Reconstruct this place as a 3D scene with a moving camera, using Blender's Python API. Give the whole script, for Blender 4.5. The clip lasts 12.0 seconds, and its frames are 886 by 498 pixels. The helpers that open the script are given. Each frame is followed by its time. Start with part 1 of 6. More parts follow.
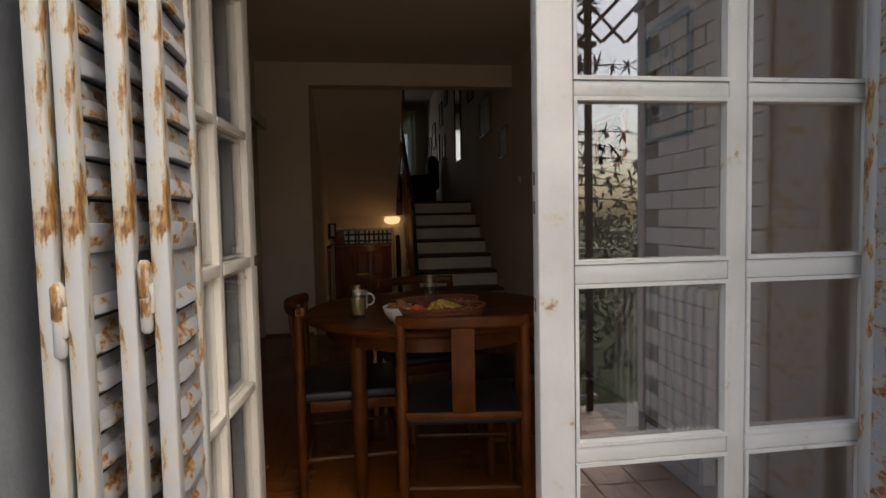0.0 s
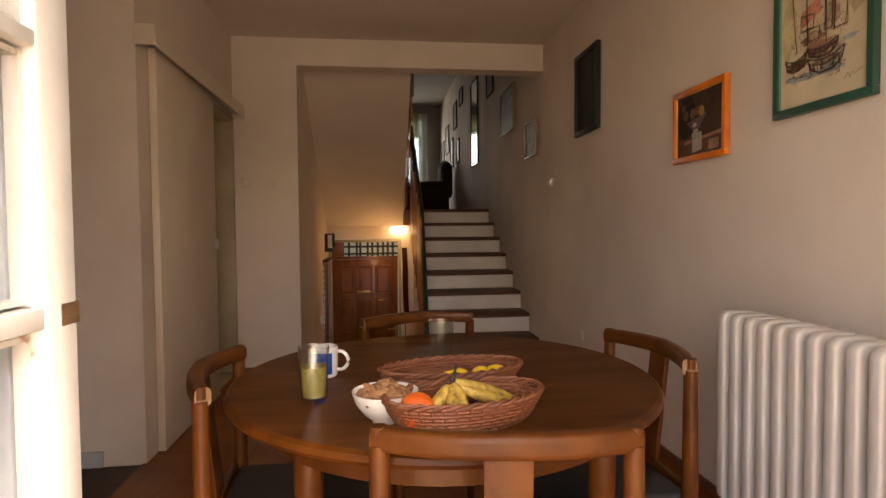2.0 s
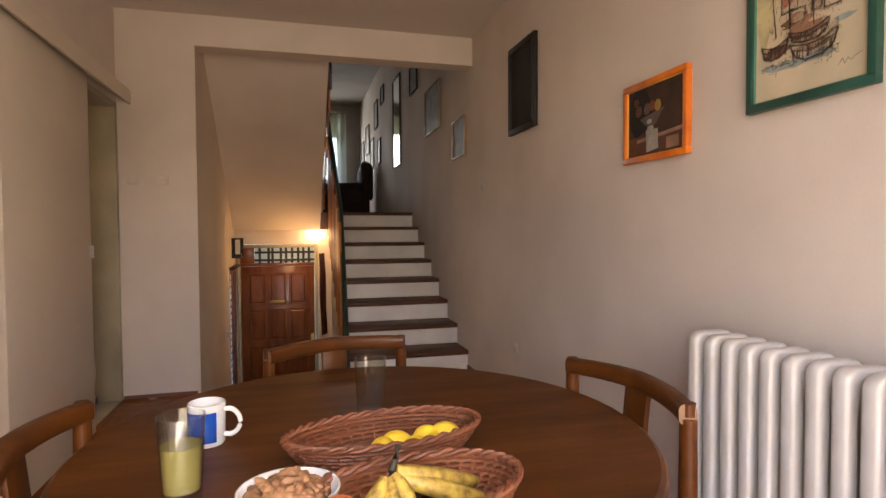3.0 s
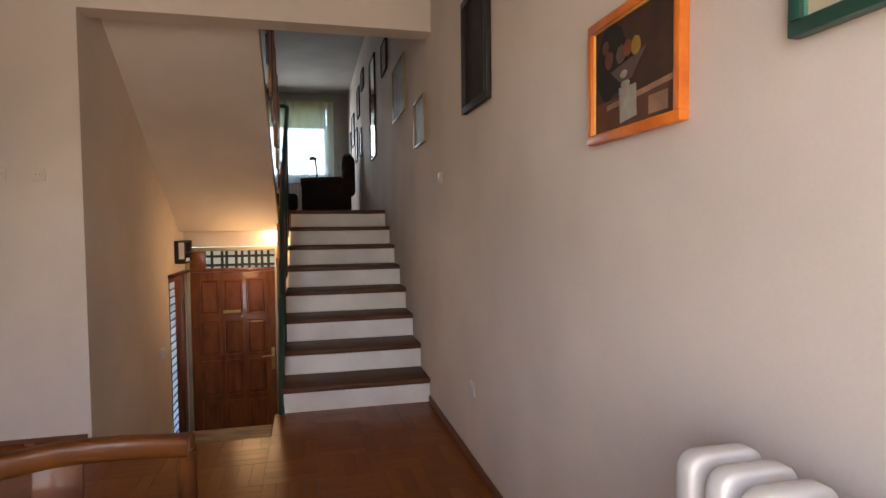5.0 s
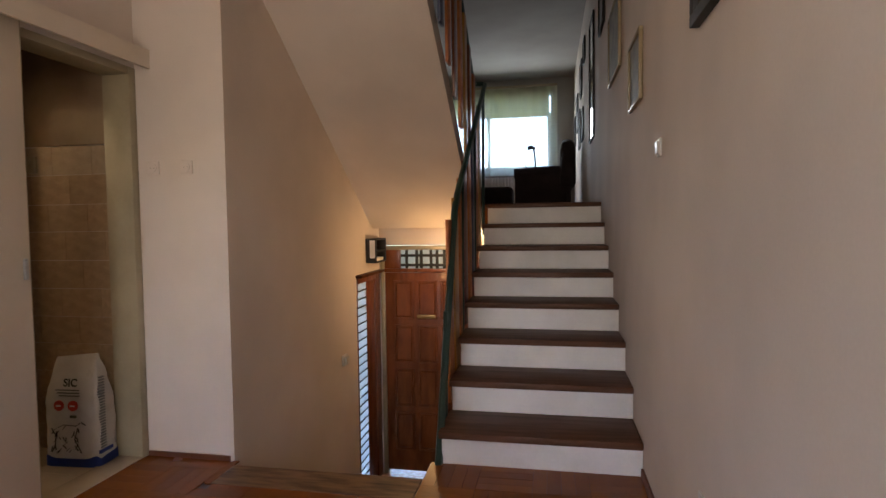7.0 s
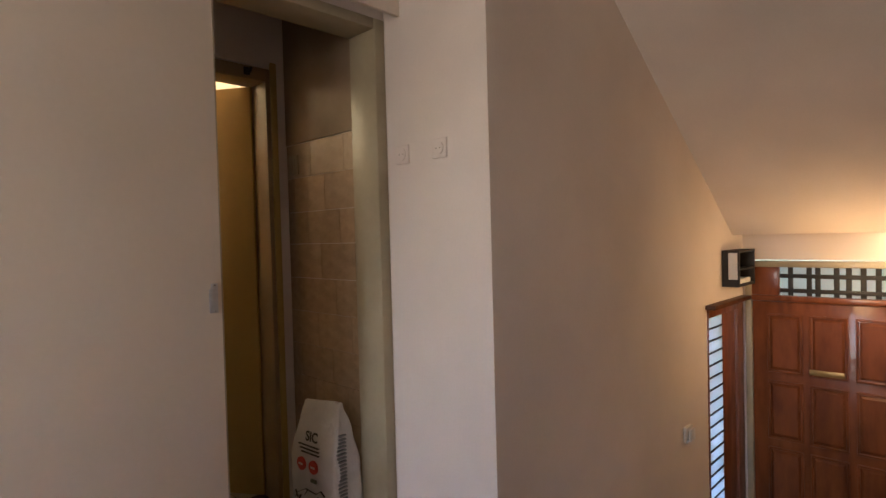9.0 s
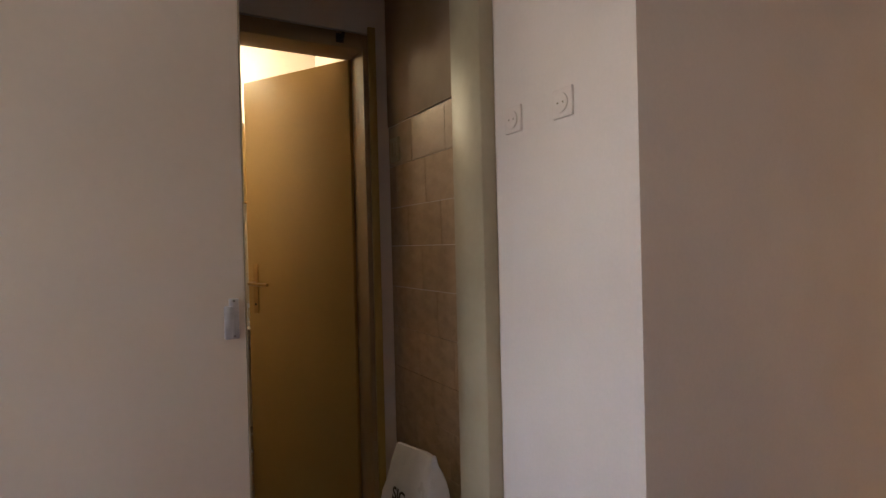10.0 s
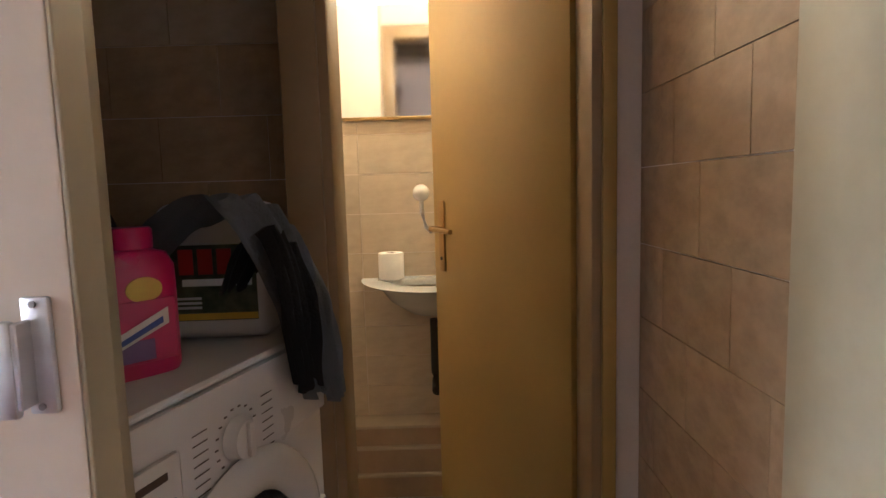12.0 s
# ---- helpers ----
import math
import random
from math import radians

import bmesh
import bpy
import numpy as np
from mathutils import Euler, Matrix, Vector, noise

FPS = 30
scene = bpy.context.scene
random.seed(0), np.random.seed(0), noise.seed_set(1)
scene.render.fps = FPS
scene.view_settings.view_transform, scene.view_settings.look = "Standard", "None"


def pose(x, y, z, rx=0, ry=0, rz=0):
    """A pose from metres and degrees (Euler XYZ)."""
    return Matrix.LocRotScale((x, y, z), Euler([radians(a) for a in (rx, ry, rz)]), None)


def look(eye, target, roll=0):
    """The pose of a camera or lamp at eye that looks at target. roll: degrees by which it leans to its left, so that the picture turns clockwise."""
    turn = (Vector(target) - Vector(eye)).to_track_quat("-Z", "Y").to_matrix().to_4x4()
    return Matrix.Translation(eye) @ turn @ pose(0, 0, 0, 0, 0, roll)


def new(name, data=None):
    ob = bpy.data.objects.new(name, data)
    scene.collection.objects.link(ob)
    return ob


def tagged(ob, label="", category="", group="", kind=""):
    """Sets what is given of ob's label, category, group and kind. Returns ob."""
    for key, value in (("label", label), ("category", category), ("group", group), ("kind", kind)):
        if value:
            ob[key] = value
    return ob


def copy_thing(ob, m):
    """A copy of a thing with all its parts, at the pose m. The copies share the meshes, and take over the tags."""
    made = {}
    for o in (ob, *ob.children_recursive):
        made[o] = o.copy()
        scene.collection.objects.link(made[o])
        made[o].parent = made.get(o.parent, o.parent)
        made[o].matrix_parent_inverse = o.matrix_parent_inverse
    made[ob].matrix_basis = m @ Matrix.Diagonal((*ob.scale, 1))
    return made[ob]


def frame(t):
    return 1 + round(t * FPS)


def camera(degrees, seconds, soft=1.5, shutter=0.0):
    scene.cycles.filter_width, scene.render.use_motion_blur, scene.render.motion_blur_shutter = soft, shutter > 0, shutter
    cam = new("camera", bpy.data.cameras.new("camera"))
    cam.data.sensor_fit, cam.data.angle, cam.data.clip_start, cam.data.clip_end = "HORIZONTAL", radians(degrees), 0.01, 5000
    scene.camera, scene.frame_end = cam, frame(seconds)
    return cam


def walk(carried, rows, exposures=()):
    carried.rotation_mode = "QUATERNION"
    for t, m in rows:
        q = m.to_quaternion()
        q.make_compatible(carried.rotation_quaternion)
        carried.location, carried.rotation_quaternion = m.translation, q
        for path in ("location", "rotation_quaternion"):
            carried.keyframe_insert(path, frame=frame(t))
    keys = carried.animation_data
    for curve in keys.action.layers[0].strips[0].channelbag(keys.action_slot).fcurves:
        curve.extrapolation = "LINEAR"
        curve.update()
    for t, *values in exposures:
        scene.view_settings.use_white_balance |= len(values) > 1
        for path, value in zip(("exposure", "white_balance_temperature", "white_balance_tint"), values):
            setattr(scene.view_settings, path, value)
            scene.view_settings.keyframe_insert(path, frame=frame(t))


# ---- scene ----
cam = camera(76.6, 12.0)
PATH = [
    (0, (-1.54, -5.758, 1.169), (-1.271, -3.78, 1.054), -1.2),
    (0.5, (-1.489, -5.452, 1.175), (-1.433, -3.456, 1.073), -1.3),
    (1, (-1.498, -5.16, 1.152), (-1.429, -3.163, 1.077), -1.1),
    (1.5, (-1.489, -4.937, 1.151), (-1.334, -2.945, 1.074), -1.0),
    (2, (-1.426, -4.734, 1.163), (-1.196, -2.749, 1.088), -0.5),
    (2.5, (-1.405, -4.568, 1.157), (-1.083, -2.595, 1.092), -0.3),
    (3, (-1.403, -4.343, 1.176), (-0.891, -2.411, 1.111), -0.3),
    (3.2, (-1.377, -4.23, 1.201), (-0.76, -2.329, 1.131), -0.2),
    (4.8, (-0.844, -3.75, 1.255), (-0.325, -1.821, 1.163), -0.7),
    (5, (-0.795, -3.649, 1.235), (-0.335, -1.704, 1.149), -0.6),
    (5.5, (-0.657, -3.393, 1.248), (-0.379, -1.416, 1.144), -0.3),
    (6, (-0.524, -3.128, 1.238), (-0.446, -1.132, 1.137), -0.1),
    (6.5, (-0.412, -2.9, 1.253), (-0.561, -0.908, 1.148), -0.6),
    (7, (-0.433, -2.634, 1.234), (-0.81, -0.671, 1.143), -0.8),
    (7.5, (-0.536, -2.347, 1.245), (-1.147, -0.444, 1.157), -1.0),
    (7.7, (-0.581, -2.233, 1.238), (-1.307, -0.372, 1.159), -1.1),
    (9.3, (-1.019, -1.273, 1.23), (-2.507, 0.063, 1.201), -1.3),
    (9.5, (-1.101, -1.186, 1.221), (-2.644, 0.086, 1.203), -1.1),
    (10, (-1.271, -0.899, 1.218), (-3.021, 0.068, 1.202), -1.4),
    (10.5, (-1.477, -0.725, 1.196), (-3.351, -0.024, 1.184), -0.9),
    (11, (-1.76, -0.588, 1.204), (-3.7, -0.105, 1.147), -1.2),
    (11.5, (-1.955, -0.522, 1.187), (-3.933, -0.246, 1.082), -0.9),
    (12, (-2.138, -0.424, 1.181), (-4.128, -0.416, 0.974), -1.6),
]
walk(cam, [(t, look(eye, target, roll)) for t, eye, target, roll in PATH],
     [(0, 0.85, 6900, 10), (0.5, 1.25, 6900, 11), (1.0, 1.45, 7000, 12), (1.5, 2.2, 7600, 16), (2.0, 3.5, 7600, 16), (2.5, 4.12, 6500, 13), (3.0, 4.15, 6600, 14),
      (5.0, 4.35, 5900, 11), (7.5, 4.35, 5800, 10), (9.5, 4.6, 5200, 8), (10.5, 4.6, 4850, 6), (11.5, 5.15, 4750, 7), (12.0, 5.7, 4750, 8)])

# ---- world, sun, large lights ----
world = bpy.data.worlds.new("world")
scene.world = world
world.use_nodes = True
wn = world.node_tree.nodes
sky = wn.new("ShaderNodeTexSky")
sky.sky_type, sky.sun_disc = "NISHITA", False
sky.sun_elevation, sky.sun_rotation = radians(55), radians(140)
sky.air_density, sky.dust_density = 1.0, 4.0
wn["Background"].inputs[1].default_value = 0.15
world.node_tree.links.new(sky.outputs[0], wn["Background"].inputs[0])

sun_data = bpy.data.lights.new("sun", "SUN")
sun_data.energy, sun_data.angle, sun_data.color = 1.15, radians(30), (1, 0.97, 0.92)
sun = new("sun", sun_data)
sun.matrix_world = pose(0, 0, 10, 35, 0, 40)


def area(name, eye, target, w, h, power, color, spread=180):
    d = bpy.data.lights.new(name, "AREA")
    d.shape, d.size, d.size_y, d.energy, d.color = "RECTANGLE", w, h, power, color
    d.spread = radians(spread)
    o = new(name, d)
    o.matrix_world = look(eye, target)
    return o


def bulb(name, eye, power, color, size=0.06):
    d = bpy.data.lights.new(name, "POINT")
    d.energy, d.color, d.shadow_soft_size = power, color, size
    o = new(name, d)
    o.matrix_world = pose(*eye)
    return o


WARM = (1.0, 0.55, 0.2)
area("daylight_french_window", (-1.13, -4.43, 1.25), (-1.13, 0, 1.7), 1.6, 2.1, 1.6, (1.0, 0.77, 0.55), 125)
area("daylight_living_window", (-1.2, 7.78, 2.75), (-0.9, 0, 2.2), 1.9, 1.0, 1.35, (1.0, 0.97, 0.92), 160)
bulb("hall_bulb", (-1.42, 2.15, 0.90), 0.34, WARM, 0.09)
bulb("toilet_bulb", (-4.12, -0.50, 2.10), 0.68, (1.0, 0.72, 0.36), 0.08)


# ---- materials ----
def mat(name, color, rough=0.6, metal=0.0, var=0.12, scale=6.0, bump=0.05, fine=60.0, dark=None, stretch=(1, 1, 1),
        spread=0.0, transmission=0.0, coat=0.0, grain=0.5, emission=None, detail=4.0):
    """A surface with broad stains, fine grain and relief. dark: a second colour that the stains go to."""
    m = bpy.data.materials.new(name)
    m.use_nodes = True
    n, l = m.node_tree.nodes, m.node_tree.links
    b = n["Principled BSDF"]
    b.inputs["Roughness"].default_value, b.inputs["Metallic"].default_value = rough, metal
    b.inputs["Transmission Weight"].default_value = transmission
    b.inputs["Coat Weight"].default_value = coat
    tc, mp = n.new("ShaderNodeTexCoord"), n.new("ShaderNodeMapping")
    mp.inputs["Scale"].default_value = stretch
    l.new(tc.outputs["Object"], mp.inputs[0])
    broad, small = n.new("ShaderNodeTexNoise"), n.new("ShaderNodeTexNoise")
    for t, s in ((broad, scale), (small, fine)):
        t.inputs["Scale"].default_value, t.inputs["Detail"].default_value = s, detail
        l.new(mp.outputs[0], t.inputs["Vector"])
    mix = n.new("ShaderNodeMix")
    mix.data_type = "RGBA"
    other = dark or tuple(c * (1 - 2 * var) for c in color)
    mix.inputs["A"].default_value, mix.inputs["B"].default_value = (*color, 1), (*other, 1)
    ramp = n.new("ShaderNodeMapRange")
    ramp.inputs["From Min"].default_value, ramp.inputs["From Max"].default_value = 0.35, 0.7
    l.new(broad.outputs[0], ramp.inputs["Value"])
    add = n.new("ShaderNodeMath")
    add.operation, add.use_clamp = "MULTIPLY_ADD", True
    sub = n.new("ShaderNodeMath")
    sub.operation = "SUBTRACT"
    sub.inputs[1].default_value = 0.5
    l.new(small.outputs[0], sub.inputs[0])
    l.new(sub.outputs[0], add.inputs[0])
    add.inputs[1].default_value = grain
    l.new(ramp.outputs[0], add.inputs[2])
    l.new(add.outputs[0], mix.inputs["Factor"])
    out = mix.outputs["Result"]
    if spread:
        info, hsv, mr = n.new("ShaderNodeObjectInfo"), n.new("ShaderNodeHueSaturation"), n.new("ShaderNodeMapRange")
        mr.inputs["To Min"].default_value, mr.inputs["To Max"].default_value = 1 - spread, 1 + spread
        l.new(info.outputs["Random"], mr.inputs["Value"])
        l.new(mr.outputs[0], hsv.inputs["Value"])
        l.new(out, hsv.inputs["Color"])
        out = hsv.outputs[0]
    l.new(out, b.inputs["Base Color"])
    if bump:
        bp = n.new("ShaderNodeBump")
        bp.inputs["Strength"].default_value, bp.inputs["Distance"].default_value = bump, 0.01
        l.new(small.outputs[0], bp.inputs["Height"])
        l.new(bp.outputs[0], b.inputs["Normal"])
    rr = n.new("ShaderNodeMapRange")
    rr.inputs["To Min"].default_value, rr.inputs["To Max"].default_value = max(rough - 0.1, 0.02), min(rough + 0.12, 1)
    l.new(broad.outputs[0], rr.inputs["Value"])
    l.new(rr.outputs[0], b.inputs["Roughness"])
    if emission:
        b.inputs["Emission Color"].default_value, b.inputs["Emission Strength"].default_value = (*emission[:3], 1), emission[3]
    return m


def peeling(name, paint, under, amount, scale=14.0, bump=0.35, rough=0.5, mid=None, stretch=(1, 1, 1)):
    """Old paint that has come off in patches with sharp rims; under it shows rust or bare wood."""
    m = mat(name, paint, rough, var=0.08, scale=5, fine=90, bump=0)
    n, l = m.node_tree.nodes, m.node_tree.links
    b = n["Principled BSDF"]
    old = b.inputs["Base Color"].links[0].from_socket
    tc = next(x for x in n if x.type == "TEX_COORD")
    t1, t2 = n.new("ShaderNodeTexNoise"), n.new("ShaderNodeTexNoise")
    t1.inputs["Scale"].default_value, t1.inputs["Detail"].default_value, t1.inputs["Roughness"].default_value = scale, 8, 0.65
    t2.inputs["Scale"].default_value, t2.inputs["Detail"].default_value = scale * 5, 5
    mp = n.new("ShaderNodeMapping")
    mp.inputs["Scale"].default_value = stretch
    l.new(tc.outputs["Object"], mp.inputs[0])
    l.new(mp.outputs[0], t1.inputs["Vector"])
    l.new(mp.outputs[0], t2.inputs["Vector"])
    edge = n.new("ShaderNodeMapRange")
    edge.inputs["From Min"].default_value, edge.inputs["From Max"].default_value = 1 - amount, 1 - amount + 0.05
    l.new(t1.outputs[0], edge.inputs["Value"])
    inner = n.new("ShaderNodeValToRGB")
    inner.color_ramp.elements[0].position, inner.color_ramp.elements[1].position = 0.35, 0.65
    inner.color_ramp.elements[0].color = (*under, 1)
    inner.color_ramp.elements[1].color = (*(mid or tuple(c * 1.7 for c in under)), 1)
    l.new(t2.outputs[0], inner.inputs[0])
    ring, stain = n.new("ShaderNodeMapRange"), n.new("ShaderNodeMix")
    ring.inputs["From Min"].default_value, ring.inputs["From Max"].default_value = 1 - amount - 0.07, 1 - amount + 0.01
    ring.inputs["To Max"].default_value = 0.75
    l.new(t1.outputs[0], ring.inputs["Value"])
    stain.data_type = "RGBA"
    l.new(ring.outputs[0], stain.inputs["Factor"])
    l.new(old, stain.inputs["A"])
    stain.inputs["B"].default_value = (*[0.55 * a + 0.45 * c for a, c in zip(paint, (0.50, 0.36, 0.12))], 1)
    old = stain.outputs["Result"]
    mix = n.new("ShaderNodeMix")
    mix.data_type = "RGBA"
    l.new(edge.outputs[0], mix.inputs["Factor"])
    l.new(old, mix.inputs["A"])
    l.new(inner.outputs[0], mix.inputs["B"])
    l.new(mix.outputs["Result"], b.inputs["Base Color"])
    bp = n.new("ShaderNodeBump")
    bp.inputs["Strength"].default_value, bp.inputs["Distance"].default_value = bump, 0.004
    bp.invert = True
    l.new(edge.outputs[0], bp.inputs["Height"])
    l.new(bp.outputs[0], b.inputs["Normal"])
    return m


def glass(name, tint=(1, 1, 1), rough=0.0, mirror=0.05):
    """Window glass: clear, and a true mirror for its share of the light."""
    m = bpy.data.materials.new(name)
    m.use_nodes = True
    n, l = m.node_tree.nodes, m.node_tree.links
    n.remove(n["Principled BSDF"])
    t, g, f, x = n.new("ShaderNodeBsdfTransparent"), n.new("ShaderNodeBsdfGlossy"), n.new("ShaderNodeLayerWeight"), n.new("ShaderNodeMixShader")
    t.inputs[0].default_value = (*tint, 1)
    g.inputs["Roughness"].default_value = rough
    p, a = n.new("ShaderNodeMath"), n.new("ShaderNodeMath")
    p.operation, a.operation = "POWER", "MULTIPLY_ADD"
    l.new(f.outputs["Facing"], p.inputs[0])
    p.inputs[1].default_value = 4.0
    l.new(p.outputs[0], a.inputs[0])
    a.inputs[1].default_value, a.inputs[2].default_value = 0.85, mirror
    l.new(a.outputs[0], x.inputs[0])
    l.new(t.outputs[0], x.inputs[1])
    l.new(g.outputs[0], x.inputs[2])
    l.new(x.outputs[0], n["Material Output"].inputs[0])
    return m


M = {
    "wall": mat("plaster_warm_white", (0.72, 0.63, 0.55), 0.85, var=0.08, scale=1.3, bump=0.05, fine=110),
    "wall_out": mat("plaster_outside", (0.42, 0.43, 0.45), 0.9, var=0.08, scale=2, bump=0.3, fine=80),
    "render_grey": mat("blue_grey_render", (0.20, 0.215, 0.24), 0.9, var=0.15, scale=3, bump=0.3, fine=80),
    "ceiling": mat("ceiling_paint", (0.66, 0.58, 0.51), 0.9, var=0.04, scale=1.2, bump=0.08, fine=90),
    "parquet": mat("parquet_oak", (0.205, 0.060, 0.010), 0.24, var=0.12, scale=2, fine=26, stretch=(1, 1, 1), spread=0.13, bump=0.03, coat=0.0),
    "screed": mat("floor_base", (0.05, 0.025, 0.015), 0.7),
    "tread": mat("tread_dark_wood", (0.105, 0.044, 0.022), 0.5, var=0.2, scale=3, fine=30, stretch=(1, 9, 9), bump=0.05, coat=0.0),
    "riser": mat("riser_white_paint", (0.76, 0.72, 0.68), 0.55, var=0.1, scale=3, bump=0.06, fine=70),
    "trim": mat("skirting_wood", (0.16, 0.06, 0.03), 0.45, stretch=(1, 8, 1)),
    "oldwood": mat("worn_threshold_wood", (0.2, 0.11, 0.05), 0.5, dark=(0.06, 0.03, 0.015), scale=7, stretch=(1, 6, 6)),
    "olive": mat("olive_cream_paint", (0.37, 0.315, 0.205), 0.42, var=0.12, scale=3, bump=0.05, fine=50),
    "slide": mat("beige_sliding_panel", (0.68, 0.60, 0.49), 0.5, var=0.05, scale=1.5, bump=0.03, fine=60),
    "black": mat("black_rubber", (0.015, 0.014, 0.013), 0.6),
    "chrome": mat("brushed_aluminium", (0.62, 0.63, 0.65), 0.38, metal=0.9, var=0.05, fine=120, stretch=(1, 1, 12)),
    "brass": mat("dull_brass", (0.4, 0.27, 0.1), 0.35, metal=0.9),
    "wcdoor": mat("ochre_door_paint", (0.42, 0.29, 0.075), 0.4, var=0.07, scale=2, bump=0.04, fine=45),
    "wcframe": mat("brown_frame_paint", (0.30, 0.21, 0.105), 0.45, var=0.1),
    "tile_lo": mat("brown_beige_tile", (0.44, 0.32, 0.205), 0.14, var=0.12, scale=5, spread=0.05, fine=25, bump=0.02),
    "tile_hi": mat("beige_tile", (0.46, 0.37, 0.27), 0.14, var=0.08, scale=5, spread=0.04, fine=25, bump=0.02),
    "tile_wc": mat("cream_tile", (0.50, 0.42, 0.30), 0.2, var=0.07, scale=5, spread=0.04, bump=0.02),
    "board_orange": mat("worn_orange_board", (0.50, 0.16, 0.025), 0.5, dark=(0.30, 0.08, 0.015), scale=8),
    # bluish shade on the bars behind the glass is put into this colour
    "back_sash": mat("shaded_sash_paint", (0.42, 0.46, 0.49), 0.5, var=0.08, scale=8),
    "terrazzo": mat("orange_pink_speckle", (0.42, 0.19, 0.09), 0.35, dark=(0.62, 0.42, 0.30), scale=22, fine=60, bump=0.05),
    # white plaster; the upper room's dim light is put into this grey
    "living_wall": mat("dimmed_white_plaster", (0.34, 0.325, 0.30), 0.9, var=0.06, scale=2),
    "rail_end": mat("worn_end_grain", (0.17, 0.085, 0.038), 0.5, var=0.15, scale=60),
    "grout": mat("dark_grout", (0.11, 0.085, 0.07), 0.8),
    "ceramic": mat("white_ceramic", (0.58, 0.57, 0.54), 0.2, var=0.03, coat=0.15),
    "mirror": mat("mirror_silver", (0.85, 0.85, 0.85), 0.02, metal=1.0, var=0.01, bump=0),
    "white_enamel": mat("white_enamel", (0.60, 0.58, 0.55), 0.3, var=0.04, bump=0.02),
    "table": mat("table_walnut_veneer", (0.088, 0.026, 0.0038), 0.36, dark=(0.036, 0.010, 0.002), scale=2.6, fine=14, stretch=(1, 5, 1), bump=0.03, coat=0.0, detail=6),
    "chair": mat("chair_beech_stain", (0.090, 0.027, 0.0045), 0.44, dark=(0.045, 0.013, 0.003), scale=5, fine=24, stretch=(2, 2, 2), bump=0.04, coat=0.1),
    "leather": mat("black_leather", (0.012, 0.013, 0.016), 0.42, bump=0.25, fine=160),
    "doorwood": mat("front_door_wood", (0.20, 0.062, 0.018), 0.33, dark=(0.11, 0.032, 0.01), scale=4, fine=20, stretch=(4, 4, 1), coat=0.2),
    "green": mat("dark_green_paint", (0.012, 0.035, 0.027), 0.35, var=0.1),
    "red": mat("dark_red_paint", (0.12, 0.012, 0.012), 0.35),
    "yellow": mat("ochre_yellow_paint", (0.42, 0.20, 0.03), 0.35),
    "blue": mat("dark_blue_paint", (0.02, 0.025, 0.08), 0.35),
    "orange": mat("orange_lacquer", (0.72, 0.20, 0.02), 0.35, dark=(0.5, 0.11, 0.01), scale=8),
    "framegreen": mat("green_frame_lacquer", (0.020, 0.078, 0.056), 0.35),
    "framegold": mat("thin_pale_wood_frame", (0.32, 0.25, 0.15), 0.4),
    "framedark": mat("dark_frame", (0.014, 0.012, 0.011), 0.65),
    "upholstery": mat("dark_brown_plush", (0.022, 0.012, 0.010), 0.95, bump=0.3, fine=150),
    "curtain": mat("cream_net_curtain", (0.7, 0.68, 0.6), 0.9),
    "paper": mat("white_paper", (0.72, 0.70, 0.66), 0.8),
    "lamp": mat("opal_shade_lit", (0.9, 0.8, 0.6), 0.3, emission=(1.0, 0.66, 0.32, 0.6)),
    "pane": glass("window_pane", mirror=0.25),
    "leafpane": glass("open_leaf_pane", mirror=0.05),
    "clearglass": glass("clear_tumbler", (0.95, 0.96, 0.95), mirror=0.09),
    "shutter": peeling("grey_shutter_rusting", (0.36, 0.375, 0.41), (0.14, 0.048, 0.016), 0.47, 22, mid=(0.40, 0.24, 0.10), stretch=(1, 0.7, 1.3)),
    "shutter_edge": peeling("shutter_edge_rusty", (0.46, 0.46, 0.45), (0.15, 0.055, 0.02), 0.455, 24, mid=(0.42, 0.25, 0.09), stretch=(1, 1, 0.3)),
    "whitewood": peeling("white_window_paint", (0.76, 0.74, 0.68), (0.26, 0.15, 0.09), 0.33, 16, 0.25),
    "brickpaint": mat("grey_painted_brick", (0.70, 0.67, 0.63), 0.8, var=0.1, spread=0.07, scale=9, bump=0.3),
    "mortar": mat("mortar", (0.19, 0.18, 0.17), 0.9),
    "paving": mat("terrace_tile", (0.36, 0.27, 0.22), 0.6, var=0.1, spread=0.06),
    "wiregrey": mat("galvanised_wire", (0.3, 0.3, 0.3), 0.4, metal=0.6),
    "bark": mat("bark", (0.07, 0.05, 0.04), 0.9, bump=0.5),
    "leaf": mat("leaf_green", (0.05, 0.09, 0.03), 0.6, spread=0.2),
    "needle": mat("needle_green", (0.03, 0.045, 0.03), 0.7),
    "ground": mat("garden_ground", (0.06, 0.08, 0.035), 0.95, scale=0.6, bump=0.4, fine=30),
}




for k in ("table", "chair", "parquet", "tread", "doorwood"):
    M[k].node_tree.nodes["Principled BSDF"].inputs["Specular IOR Level"].default_value = 0.14 if k in ("table", "chair") else 0.22


